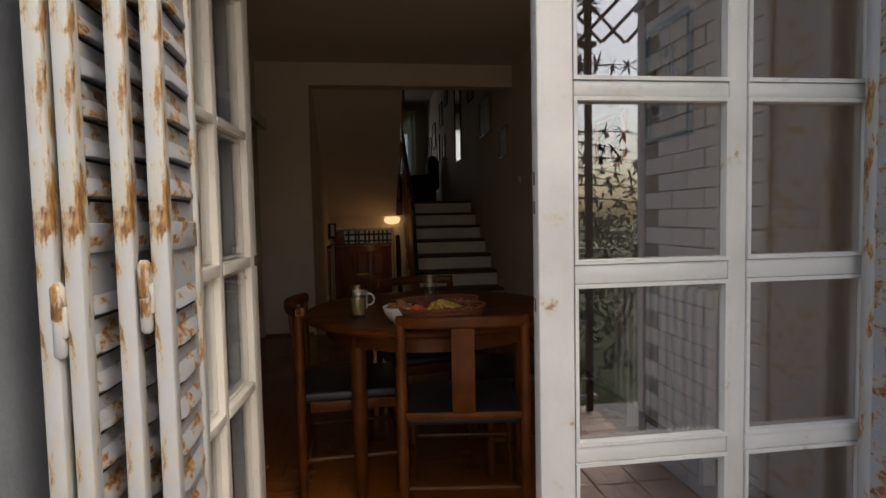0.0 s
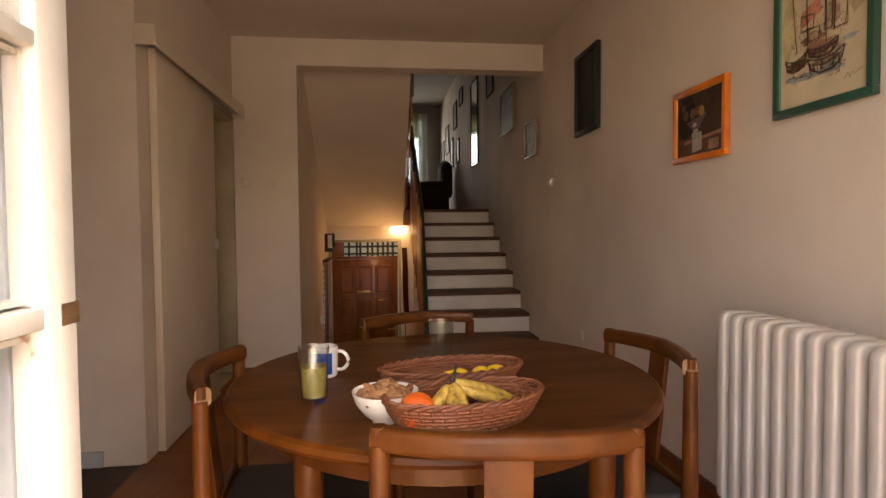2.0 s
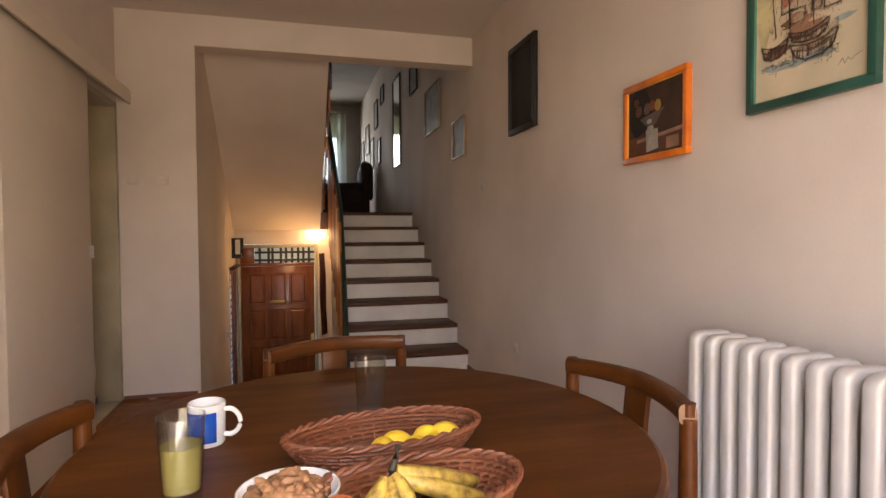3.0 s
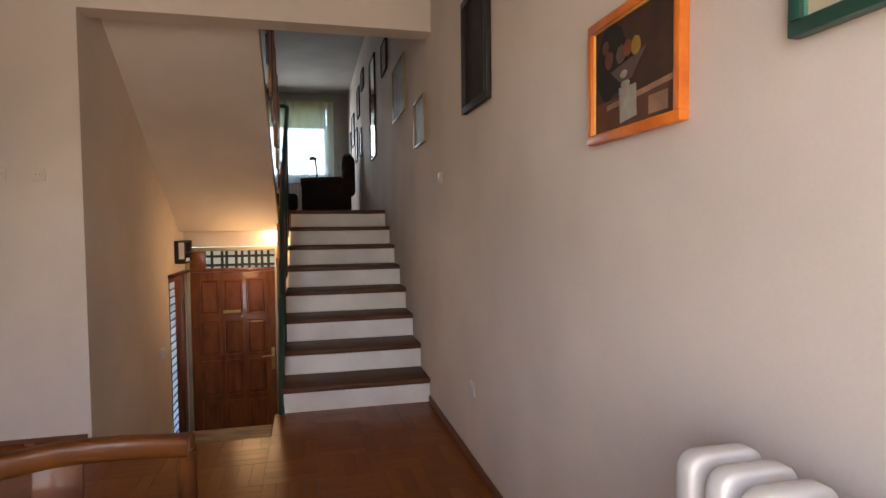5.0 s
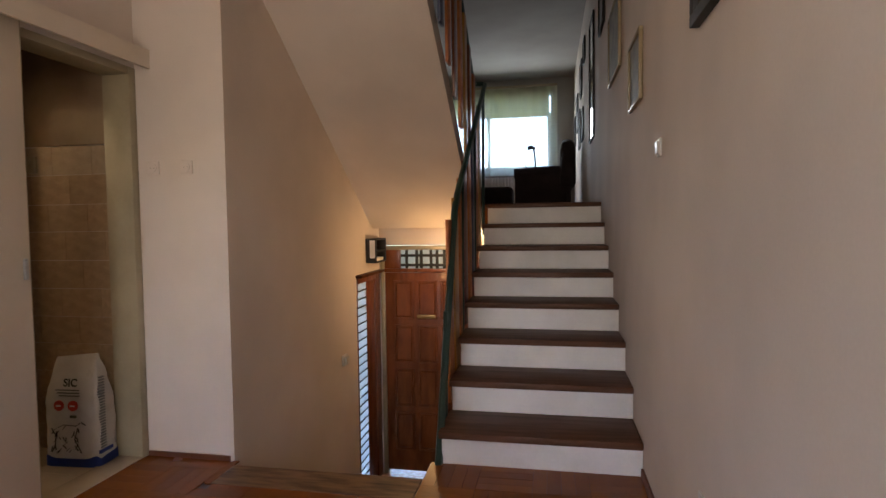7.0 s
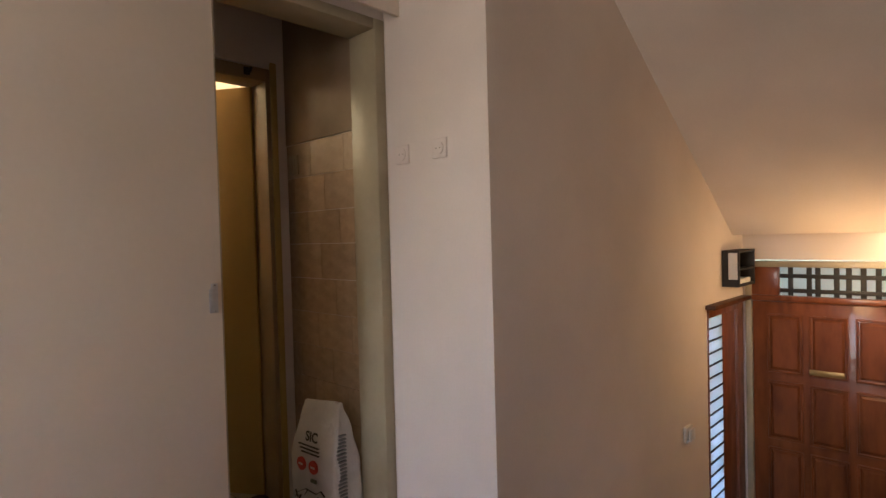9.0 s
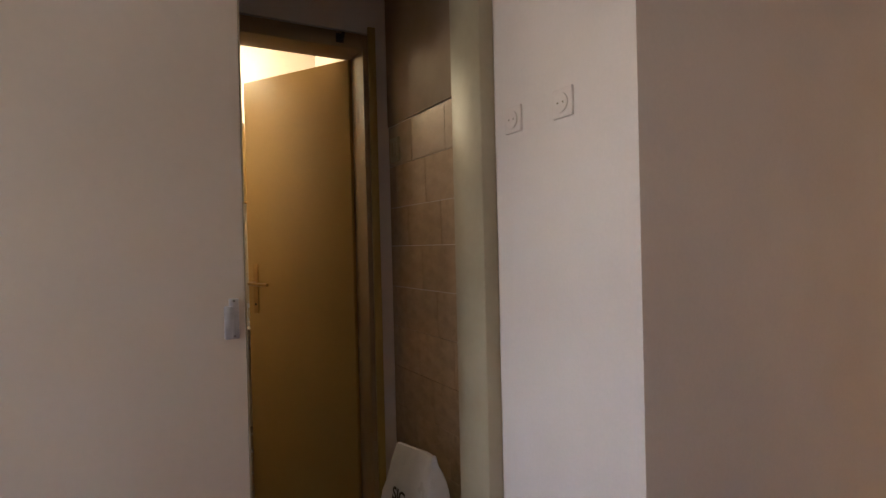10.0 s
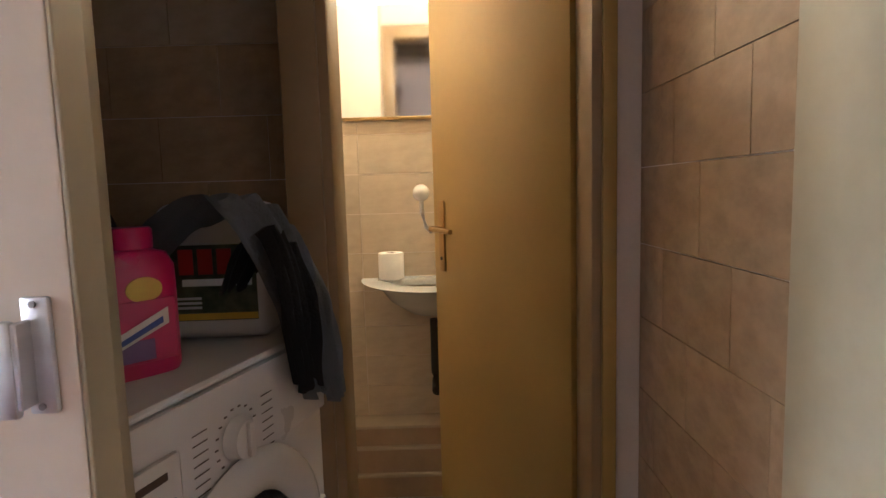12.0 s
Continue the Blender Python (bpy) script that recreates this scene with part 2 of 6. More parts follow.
def sheer(name, color, through_share):
    """Thin cloth that lets daylight through."""
    m = bpy.data.materials.new(name)
    m.use_nodes = True
    n, l = m.node_tree.nodes, m.node_tree.links
    n.remove(n["Principled BSDF"])
    d, t, c, x, y = n.new("ShaderNodeBsdfDiffuse"), n.new("ShaderNodeBsdfTranslucent"), n.new("ShaderNodeBsdfTransparent"), n.new("ShaderNodeMixShader"), n.new("ShaderNodeMixShader")
    w = n.new("ShaderNodeTexNoise")
    w.inputs["Scale"].default_value = 300
    v = n.new("ShaderNodeMixRGB")
    v.inputs[1].default_value, v.inputs[2].default_value = (*color, 1), (*[q * 0.85 for q in color], 1)
    l.new(w.outputs[0], v.inputs[0])
    l.new(v.outputs[0], d.inputs[0])
    l.new(v.outputs[0], t.inputs[0])
    x.inputs[0].default_value, y.inputs[0].default_value = 0.65, through_share
    l.new(d.outputs[0], x.inputs[1])
    l.new(t.outputs[0], x.inputs[2])
    l.new(x.outputs[0], y.inputs[1])
    l.new(c.outputs[0], y.inputs[2])
    l.new(y.outputs[0], n["Material Output"].inputs[0])
    return m


M["net"] = sheer("net_curtain", (0.86, 0.86, 0.68), 0.35)
M["blindcloth"] = sheer("yellowish_blind_cloth", (0.64, 0.61, 0.45), 0.05)
M["frosted"] = sheer("frosted_glass", (0.80, 0.84, 0.88), 0.15)

# ---- building blocks ----
def B():
    return bmesh.new()


def box(bm, x0, x1, y0, y1, z0, z1):
    vs = [bm.verts.new((x, y, z)) for x in (x0, x1) for y in (y0, y1) for z in (z0, z1)]
    for f in ((0, 1, 3, 2), (4, 6, 7, 5), (0, 4, 5, 1), (2, 3, 7, 6), (0, 2, 6, 4), (1, 5, 7, 3)):
        bm.faces.new([vs[i] for i in f])
    return bm


def hexa(bm, pts):
    """A block from 4 lower and 4 upper corners, both turning the same way."""
    vs = [bm.verts.new(p) for p in pts]
    for f in ((3, 2, 1, 0), (4, 5, 6, 7), (0, 1, 5, 4), (1, 2, 6, 5), (2, 3, 7, 6), (3, 0, 4, 7)):
        bm.faces.new([vs[i] for i in f])
    return bm


def bev(bm, w, seg=2):
    bmesh.ops.bevel(bm, geom=list(bm.edges), offset=w, segments=seg, affect="EDGES", profile=0.5)
    return bm


def rbox(x0, x1, y0, y1, z0, z1, w=0.004, seg=2):
    return bev(box(B(), x0, x1, y0, y1, z0, z1), w, seg)


def tube(bm, pts, rad, seg=8, flat=1.0, caps=True):
    """A rod along points; rad may be one radius or one for each point. flat squeezes its height."""
    pts = [Vector(p) for p in pts]
    rs = [rad] * len(pts) if isinstance(rad, (int, float)) else rad
    rings, up = [], Vector((0, 0, 1))
    for i, p in enumerate(pts):
        d = (pts[min(i + 1, len(pts) - 1)] - pts[max(i - 1, 0)]).normalized()
        side = d.cross(up) if abs(d.z) < 0.98 else d.cross(Vector((1, 0, 0)))
        side.normalize()
        u = side.cross(d).normalized()
        rings.append([bm.verts.new(p + rs[i] * (math.cos(a) * side + flat * math.sin(a) * u)) for a in [2 * math.pi * k / seg for k in range(seg)]])
    for a, b in zip(rings, rings[1:]):
        for k in range(seg):
            bm.faces.new((a[k], a[(k + 1) % seg], b[(k + 1) % seg], b[k]))
    if caps:
        bm.faces.new(rings[0][::-1])
        bm.faces.new(rings[-1])
    return bm


def lathe(bm, prof, seg=24, cx=0.0, cy=0.0):
    """Turns a profile of (radius, height) about the upright axis."""
    rings = []
    for r, z in prof:
        if r < 1e-5:
            rings.append([bm.verts.new((cx, cy, z))])
        else:
            rings.append([bm.verts.new((cx + r * math.cos(2 * math.pi * k / seg), cy + r * math.sin(2 * math.pi * k / seg), z)) for k in range(seg)])
    for a, b in zip(rings, rings[1:]):
        for k in range(seg):
            q = (a[k % len(a)], a[(k + 1) % len(a)], b[(k + 1) % len(b)], b[k % len(b)])
            q = list(dict.fromkeys(q))
            if len(q) > 2:
                bm.faces.new(q)
    return bm


def ball(bm, c, r, sx=1, sy=1, sz=1, seg=14):
    m = Matrix.Translation(c) @ Matrix.Diagonal((r * sx, r * sy, r * sz, 1))
    bmesh.ops.create_uvsphere(bm, u_segments=seg, v_segments=max(6, seg // 2 + 2), radius=1, matrix=m)
    return bm


def finish(name, bm, material, smooth):
    bmesh.ops.recalc_face_normals(bm, faces=bm.faces)
    me = bpy.data.meshes.new(name)
    bm.to_mesh(me)
    bm.free()
    for one in material if isinstance(material, (list, tuple)) else [material]:
        me.materials.append(M[one] if isinstance(one, str) else one)
    if smooth:
        me.shade_smooth()
        me.set_sharp_from_angle(angle=radians(smooth if smooth > 1 else 40))
    return me


def part(name, bm, material, parent=None, label="", smooth=40, at=None):
    ob = new(name, finish(name, bm, material, smooth))
    if parent:
        ob.parent = parent
    if at is not None:
        ob.matrix_basis = at
    return tagged(ob, label) if label else ob


def thing(name, label, category, group="", at=None, kind=""):
    ob = tagged(new(name), label, category, group, kind)
    if at is not None:
        ob.matrix_basis = at
    return ob


def setting(name, bm, material, label="", category="", smooth=0):
    return tagged(part(name, bm, material, None, smooth=smooth), label, category, "", "structure")


# ---- the large structure ----
CEIL, LAND, YT = 2.72, 1.40, 2.40
UP = 3.88
HALL = -1.22
YD = 2.60
XS = -2.07

setting("wall_east", box(B(), 0, 0.2, -4.85, 8.2, -1.5, 4.1), "wall", "long warm white plastered wall beside the stairs", "wall")
setting("wall_pier", box(B(), -2.74, XS, 0, 0.14, -1.5, CEIL + 0.2), "wall", "white plastered wall pier beside the sliding door", "wall")
setting("wall_stairwell", box(box(B(), XS - 0.2, XS, 0.14, 1.93, -1.5, 4.1), XS - 0.2, XS, 1.93, YT + 0.2, 0.80, 4.1), "wall", "plastered side wall of the stairwell", "wall")
setting("beam", box(B(), XS, 0, 0, 0.17, 2.50, CEIL + 0.2), "wall", "white painted ceiling beam over the stairs", "beam")
setting("ceiling_dining", box(B(), -5.6, 0, -4.85, 0.0, CEIL, CEIL + 0.2), "ceiling", "off-white painted ceiling of the dining room", "ceiling")
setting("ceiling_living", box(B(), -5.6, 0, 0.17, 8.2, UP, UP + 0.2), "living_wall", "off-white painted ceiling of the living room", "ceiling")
b = box(B(), -5.6, XS, -4.75, -0.02, -0.12, 0)
hexa(b, [(XS, -4.75, -0.12), (0, -4.75, -0.12), (0, -0.262, -0.12), (XS, -0.262, -0.12), (XS, -4.75, 0), (0, -4.75, 0), (0, -0.262, 0), (XS, -0.262, 0)])
hexa(b, [(-1.03, -0.262, -0.12), (0, -0.262, -0.12), (0, 0.14, -0.12), (-1.03, 0.14, -0.12), (-1.03, -0.262, 0), (0, -0.262, 0), (0, 0.14, 0), (-1.03, 0.14, 0)])
setting("floor", b, "screed", "dark red-brown parquet floor", "floor")
# wall with the sliding door
b = box(B(), -2.70, -2.58, -1.835, -0.81, 0, CEIL)
box(b, -2.70, -2.58, -0.81, 0, 2.07, CEIL)
setting("wall_west", b, "wall", "white plastered wall with the sliding door", "wall")
setting("wall_kitchen", box(B(), -5.5, -2.70, -1.835, -1.72, 0, CEIL), "wall", "white plastered kitchen wall", "wall")
setting("wall_kitchen_far", box(B(), -5.6, -5.5, -4.75, -1.72, 0, CEIL), "wall", "plain kitchen end wall", "wall")
# utility niche and toilet
b = box(B(), -3.58, -3.46, -1.60, -0.70, 0, CEIL)
box(b, -3.46, -3.31, -0.735, -0.70, 0, CEIL)
box(b, -3.43, -3.31, -0.70, -0.06, 2.04, CEIL)
box(b, -3.43, -3.31, -0.06, 0.0, 0, CEIL)
setting("wall_toilet_partition", b, "wall", "tiled partition with the toilet door", "wall")
setting("wall_niche_north", box(B(), -3.31, -2.74, 0.0, 0.12, 0, CEIL), "wall", "tiled niche wall", "wall")
setting("wall_niche_south", box(B(), -3.58, -2.70, -1.60, -1.48, 0, CEIL), "wall", "niche end wall", "wall")
setting("wall_toilet_far", box(B(), -4.42, -4.30, -1.15, 0.12, 0, CEIL), "wall", "toilet end wall", "wall")
setting("wall_toilet_north", box(B(), -4.30, -3.43, 0.0, 0.12, 0, CEIL), "wall", "toilet side wall", "wall")
setting("wall_toilet_south", box(B(), -4.30, -3.58, -1.15, -1.03, 0, CEIL), "wall", "toilet side wall", "wall")
# window wall
b = box(B(), -5.6, -2.13, -4.85, -4.47, -0.2, CEIL + 0.2)
box(b, -0.28, 0.0, -4.85, -4.47, -0.2, CEIL + 0.2)
box(b, -2.13, -0.28, -4.85, -4.47, 2.35, CEIL + 0.2)
box(b, -2.13, -0.28, -4.85, -4.47, -0.2, -0.02)
setting("wall_south", b, "wall", "thick outer wall round the french window", "wall")
b = box(B(), -5.6, -2.131, -4.853, -4.8505, -0.2, CEIL + 0.2)
box(b, -0.2785, -0.02, -4.853, -4.8505, -0.2, CEIL + 0.2)
box(b, -2.1295, -2.127, -4.853, -4.561, -0.02, 2.35)
box(b, -0.283, -0.2805, -4.853, -4.561, -0.02, 2.35)
setting("wall_south_render", b, "render_grey", "blue-grey rendered outer wall and window reveal", "wall")
# hall below
setting("hall_floor", box(B(), XS - 0.2, 0, 0.1, YD + 0.2, HALL - 0.12, HALL), "terrazzo", "orange and pink speckled entrance hall floor", "floor")
b = box(B(), XS - 0.2, -2.06, YD, YD + 0.16, HALL, 1.2)
box(b, -1.13, 0, YD, YD + 0.16, HALL, 1.2)
box(b, -2.06, -1.13, YD, YD + 0.16, 1.03, 1.2)
setting("wall_hall_far", b, "wall", "white wall round the front door", "wall")
b = box(B(), -1.03, -0.96, 0.14, YD, HALL, -0.12)
setting("wall_under_stairs", b, "wall", "white wall under the upper stairs", "wall")
# living room floor and walls
setting("floor_living", box(box(B(), -5.6, XS, 2.413, 8.2, LAND - 0.2, LAND), XS, 0, 2.413, 8.2, LAND - 0.2, LAND), "parquet", "brown wooden living room floor", "floor")
b = box(B(), -5.6, -2.6, 8.0, 8.2, LAND, UP)
box(b, -0.42, 0, 8.0, 8.2, LAND, UP)
box(b, -2.6, -0.42, 8.0, 8.2, LAND, 2.22)
box(b, -2.6, -0.42, 8.0, 8.2, 3.60, UP)
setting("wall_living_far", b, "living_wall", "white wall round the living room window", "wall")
setting("wall_living_west", box(B(), -5.7, -5.6, 0.17, 8.2, LAND, UP), "wall", "plain living room side wall", "wall")
setting("wall_living_south", box(B(), -5.6, XS - 0.2, 2.3, 2.4, LAND, UP), "wall", "plain living room end wall", "wall")
setting("wall_stairhead", box(B(), XS, 0, 0.17, 0.27, 2.92, UP), "wall", "plain wall over the beam", "wall")

# ---- stairs ----
RUN = (YT - 0.135) / 7


def flight():
    up = thing("staircase", "straight staircase with dark wooden treads and white painted risers", "stairs", kind="structure")
    b = B()
    for i in range(7):
        box(b, -0.98, -0.002, 0.145 + RUN * i, YT + 0.002, i * 0.175 - (0.1 if i else 0.05), (i + 1) * 0.175 - 0.036)
    box(b, -0.98, -0.002, YT - 0.01, YT - 0.001, 1.0, 7 * 0.175)
    part("stair_core", b, "riser", up)
    for i in range(8):
        y = 0.135 + RUN * i
        part("riser", rbox(-0.985, -0.003, y, y + 0.012, 0.175 * i, 0.175 * (i + 1) - 0.036, 0.002, 1), "riser", up)
        deep = RUN + 0.02 if i < 7 else 0.09
        part("tread", rbox(-1.0, -0.003, y - 0.022, y + deep - 0.01, 0.175 * (i + 1) - 0.036, 0.175 * (i + 1) + (0.003 if i == 7 else 0), 0.006), "tread", up)
    return up


flight()


def soffit():
    y0, y1, z0, z1 = YT, 0.0, 1.195, 2.73
    b = hexa(B(), [(XS, y0, z0), (-1.11, y0, z0), (-1.11, y1 + 0.17, z1), (XS, y1 + 0.17, z1), (XS, y0, z0 + 0.18), (-1.11, y0, z0 + 0.18), (-1.11, y1 + 0.17, z1 + 0.18), (XS, y1 + 0.17, z1 + 0.18)])
    setting("stair_soffit", b, "wall", "smooth plastered underside of the upper staircase", "stairs")


soffit()


def down_flight():
    s = thing("lower_staircase", "lower flight of stairs down to the entrance hall", "stairs", kind="structure")
    for i in range(6):
        z, y = -0.175 * (i + 1), -0.1 + 0.27 * i
        part("tread", rbox(XS + 0.003, -1.035, y if i else -0.048, y + 0.30, z - 0.035, z, 0.005), "oldwood" if i == 0 else "tread", s)
        part("riser", rbox(XS + 0.003, -1.035, y + 0.27, y + 0.28, z - 0.175, z - 0.036, 0.002, 1), "riser", s)
    return s


down_flight()
setting("stair_head_block", box(box(B(), XS + 0.001, -1.036, -0.261, -0.052, -0.20, -0.03), XS + 0.001, XS + 0.028, -0.052, 0.0, -0.20, -0.03), "trim", "wooden block under the stair head", "trim")
setting("stair_nosing", rbox(XS + 0.03, -1.046, -0.262, -0.050, -0.029, 0.0065, 0.004), "oldwood", "worn wooden nosing at the head of the lower stairs", "trim")
b = rbox(-1.045, -1.0, -0.28, 0.13, -0.1, 0.006, 0.004)
setting("floor_edge_trim", b, "trim", "wooden edging beside the stair opening", "trim")


def railing():
    r = thing("stair_railing", "green painted metal stair railing with coloured boards", "railing")
    # lower flight side: post, slanting handrail and boards
    part("handrail", tube(B(), [(-1.0, 0.12, 0.0), (-1.0, 0.50, 0.86), (-1.0, 0.70, 1.30), (-1.0, 0.82, 1.42), (-1.0, 2.34, 2.42), (-1.0, 2.40, 2.46)], 0.021, 8), "green", r)
    part("top_bend", tube(B(), [(-1.0, 2.40, 2.46), (-1.03, 2.42, 2.475), (-1.09, 2.40, 2.475)], 0.02, 8), "green", r)
    for y in (0.40, 1.05, 1.70, 2.3):
        z = 0.175 * (int((y - 0.135) / RUN) + 1)
        part("post", tube(B(), [(-1.015, y, z - 0.1), (-1.005, y, min(0.88 + 0.66 * y, 0.05 + 1.75 * y))], 0.014, 6), "green", r)
    for i, c in enumerate(("board_orange", "yellow", "board_orange", "red", "board_orange", "blue", "board_orange", "yellow")):
        y = 0.62 + 0.205 * i
        part("board", rbox(-1.028, -1.010, y - 0.075, y + 0.075, -0.16 + 0.56 * y, 0.85 + 0.655 * y, 0.003), c, r)
    return r


railing()


def upper_railing():
    r = thing("upper_stair_railing", "green metal railing of the upper flight with orange and green boards", "railing")
    f = lambda y: 1.29 + (YT - y) * 0.70
    part("handrail", tube(B(), [(-1.09, 2.40, 2.475), (-1.09, 2.25, 2.46), (-1.09, 0.30, f(0.30) + 1.09)], 0.02, 8), "green", r)
    for i, c in enumerate(("board_orange", "doorwood", "yellow", "board_orange", "doorwood", "board_orange", "blue", "board_orange")):
        y = 2.18 - 0.24 * i
        if y > 0.3:
            part("board", rbox(-1.085, -1.065, y - 0.055, y + 0.055, f(y) - 0.02, f(y) + 1.05, 0.003), c, r)
    return r


upper_railing()


# ---- sliding door, cover rail, frame ----
def sliding_door():
    d = thing("sliding_door", "beige painted sliding door panel, pushed open", "door")
    part("panel", rbox(-2.575, -2.537, -1.70, -0.69, 0.012, 2.09, 0.003), "slide", d)
    part("edge_strip", rbox(-2.574, -2.538, -0.690, -0.686, 0.012, 2.08, 0.001, 1), "olive", d)
    h = part("handle", rbox(-2.537, -2.531, -0.724, -0.704, 1.028, 1.114, 0.002), "chrome", d, "aluminium pull handle with two black screws")
    part("grip", rbox(-2.522, -2.514, -0.736, -0.720, 1.030, 1.100, 0.003), "chrome", h)
    part("grip_web", rbox(-2.532, -2.516, -0.722, -0.717, 1.036, 1.098, 0.001, 1), "chrome", h)
    for z in (1.034, 1.109):
        part("screw", tube(B(), [(-2.531, -0.714, z), (-2.5295, -0.714, z)], 0.0026, 10), "wiregrey", h)
    return d


sliding_door()
c = thing("sliding_door_cover", "beige boxed cover over the sliding door track", "trim")
part("cover", bev(box(box(B(), -2.50, -2.485, -1.835, 0.0, 2.062, 2.158), -2.579, -2.50, -1.835, 0.0, 2.141, 2.158), 0.001, 1), "slide", c)
part("end_cap", rbox(-2.579, -2.486, -1.85, -1.835, 2.06, 2.16, 0.002, 1), "slide", c)
part("track", rbox(-2.57, -2.52, -1.84, -0.005, 2.105, 2.125, 0.003), "chrome", c)

f = thing("sliding_door_frame", "olive cream painted wooden door lining", "door frame", kind="structure")
part("jamb", rbox(-2.735, -2.574, -0.05, -0.001, 0, 2.07, 0.004), "olive", f)
part("jamb", rbox(-2.735, -2.576, -0.81, -0.771, 0, 2.07, 0.004), "olive", f)
part("lintel", rbox(-2.735, -2.576, -0.771, -0.05, 2.03, 2.07, 0.004), "olive", f)
part("sill", rbox(-2.735, -2.576, -0.771, -0.05, 0.0, 0.012, 0.003), "tile_hi", f)


def toilet_frame():
    f = thing("toilet_door_frame", "brown painted wooden toilet door frame", "door frame", kind="structure")
    part("jamb", rbox(-3.44, -3.298, -0.11, -0.06, 0, 2.03, 0.004), "wcframe", f)
    part("jamb", rbox(-3.44, -3.298, -0.70, -0.64, 0, 2.03, 0.004), "wcframe", f)
    part("lintel", rbox(-3.44, -3.298, -0.64, -0.11, 1.97, 2.03, 0.004), "wcframe", f)
    part("architrave", rbox(-3.30, -3.285, -0.735, -0.66, 0, 2.06, 0.004), "wcframe", f)
    part("architrave", rbox(-3.30, -3.285, -0.09, -0.06, 0, 2.06, 0.004), "wcdoor", f)
    return f


toilet_frame()


def toilet_door():
    d = thing("toilet_door", "flush ochre painted toilet door, half open", "door", at=pose(-3.42, -0.125, 0, 0, 0, 212))
    part("leaf", rbox(0, 0.60, -0.04, 0, 0.01, 1.97, 0.003), "wcdoor", d)
    for s, y0 in ((1, 0.0), (-1, -0.04)):
        h = part("handle", rbox(0.535, 0.565, min(y0, y0 + s * 0.006), max(y0, y0 + s * 0.006), 0.93, 1.15, 0.002), "brass", d, "dull brass lever handle with a long plate")
        part("lever", tube(B(), [(0.55, y0, 1.065), (0.55, y0 + s * 0.045, 1.065), (0.54, y0 + s * 0.05, 1.065), (0.43, y0 + s * 0.05, 1.06)], 0.008, 8), "brass", h)
        part("keyhole", tube(B(), [(0.55, y0 + s * 0.005, 0.97), (0.55, y0 + s * 0.008, 0.97)], 0.006, 8), "black", h)
    return d


toilet_door()

# ---- french window ----
ROWS = (0.12, 0.598, 0.637, 1.010, 1.055, 1.428, 1.464, 1.87, 1.92, 2.25)


def window_leaf(name, label, at, side, W, MU):
    """A glazed leaf, hinged at its origin, running along +x; side: which way its moulding faces."""
    d = thing(name, label, "french window", at=at)
    t, SW, BW, r = (0.045, 0.085, 0.047, 0.006) if side > 0 and name.endswith("closed") else (0.045, 0.080, 0.036, 0.003)
    cut = 0.0 if BW > 0.04 else 0.006
    part("stile", rbox(0, 0.075, 0, t, 0.02, 2.30, 0.006), "whitewood", d)
    part("stile", rbox(W - SW, W, 0, t, 0.02, 2.30, 0.008), "whitewood", d)
    part("rail", rbox(0.075, W - SW, 0, t, 0.02, 0.12, 0.005), "whitewood", d)
    part("rail", rbox(0.075, W - SW, 0, t, 2.25, 2.30, 0.005), "whitewood", d)
    part("muntin", rbox(MU, MU + BW, 0.004, t - 0.004, 0.12, 2.25, r), "whitewood", d)
    for z0, z1 in zip(ROWS[1::2], ROWS[2::2]):
        part("glazing_bar", rbox(0.075, MU, 0.002, t - 0.002, z0 + cut, z1 - cut, r), "whitewood", d)
        part("glazing_bar", rbox(MU + BW, W - SW, 0.002, t - 0.002, z0 + cut, z1 - cut, r), "whitewood", d)
    if name.endswith("open"):
        for x0, x1 in ((0.0, 0.082), (W - SW - 0.012, W - 0.004), (MU - 0.008, MU + BW + 0.004)):
            part("back_sash_bar", rbox(x0, x1, t + 0.004, t + 0.040, 0.03, 2.29, 0.005), "back_sash", d)
        for z0, z1 in zip((0.03,) + ROWS[1::2], ROWS[0::2] + (2.29,)):
            for x0, x1 in ((0.082, MU - 0.008), (MU + BW + 0.004, W - SW - 0.012)):
                part("back_glazing_bar", rbox(x0, x1, t + 0.006, t + 0.038, z0 + 0.002, z1 - 0.002, 0.004), "back_sash", d)
    for z0, z1 in zip(ROWS[0::2], ROWS[1::2]):
        for x0, x1 in ((0.075, MU), (MU + BW, W - SW)):
            p = part("pane", box(B(), x0 - 0.004, x1 + 0.004, t / 2 - 0.002, t / 2 + 0.002, z0 - 0.004, z1 + 0.004), "pane" if name.endswith("closed") else "leafpane", d, smooth=0)
            p.visible_shadow = False
            for a0, a1, c0, c1 in ((x0, x1, z0, z0 + 0.009), (x0, x1, z1 - 0.009, z1), (x0, x0 + 0.008, z0 + 0.009, z1 - 0.009), (x1 - 0.008, x1, z0 + 0.009, z1 - 0.009)):
                part("putty_bead", box(B(), a0, a1, -0.001 if side < 0 else t / 2, t / 2 if side < 0 else t + 0.001, c0, c1), "whitewood", d, smooth=0)
    return d


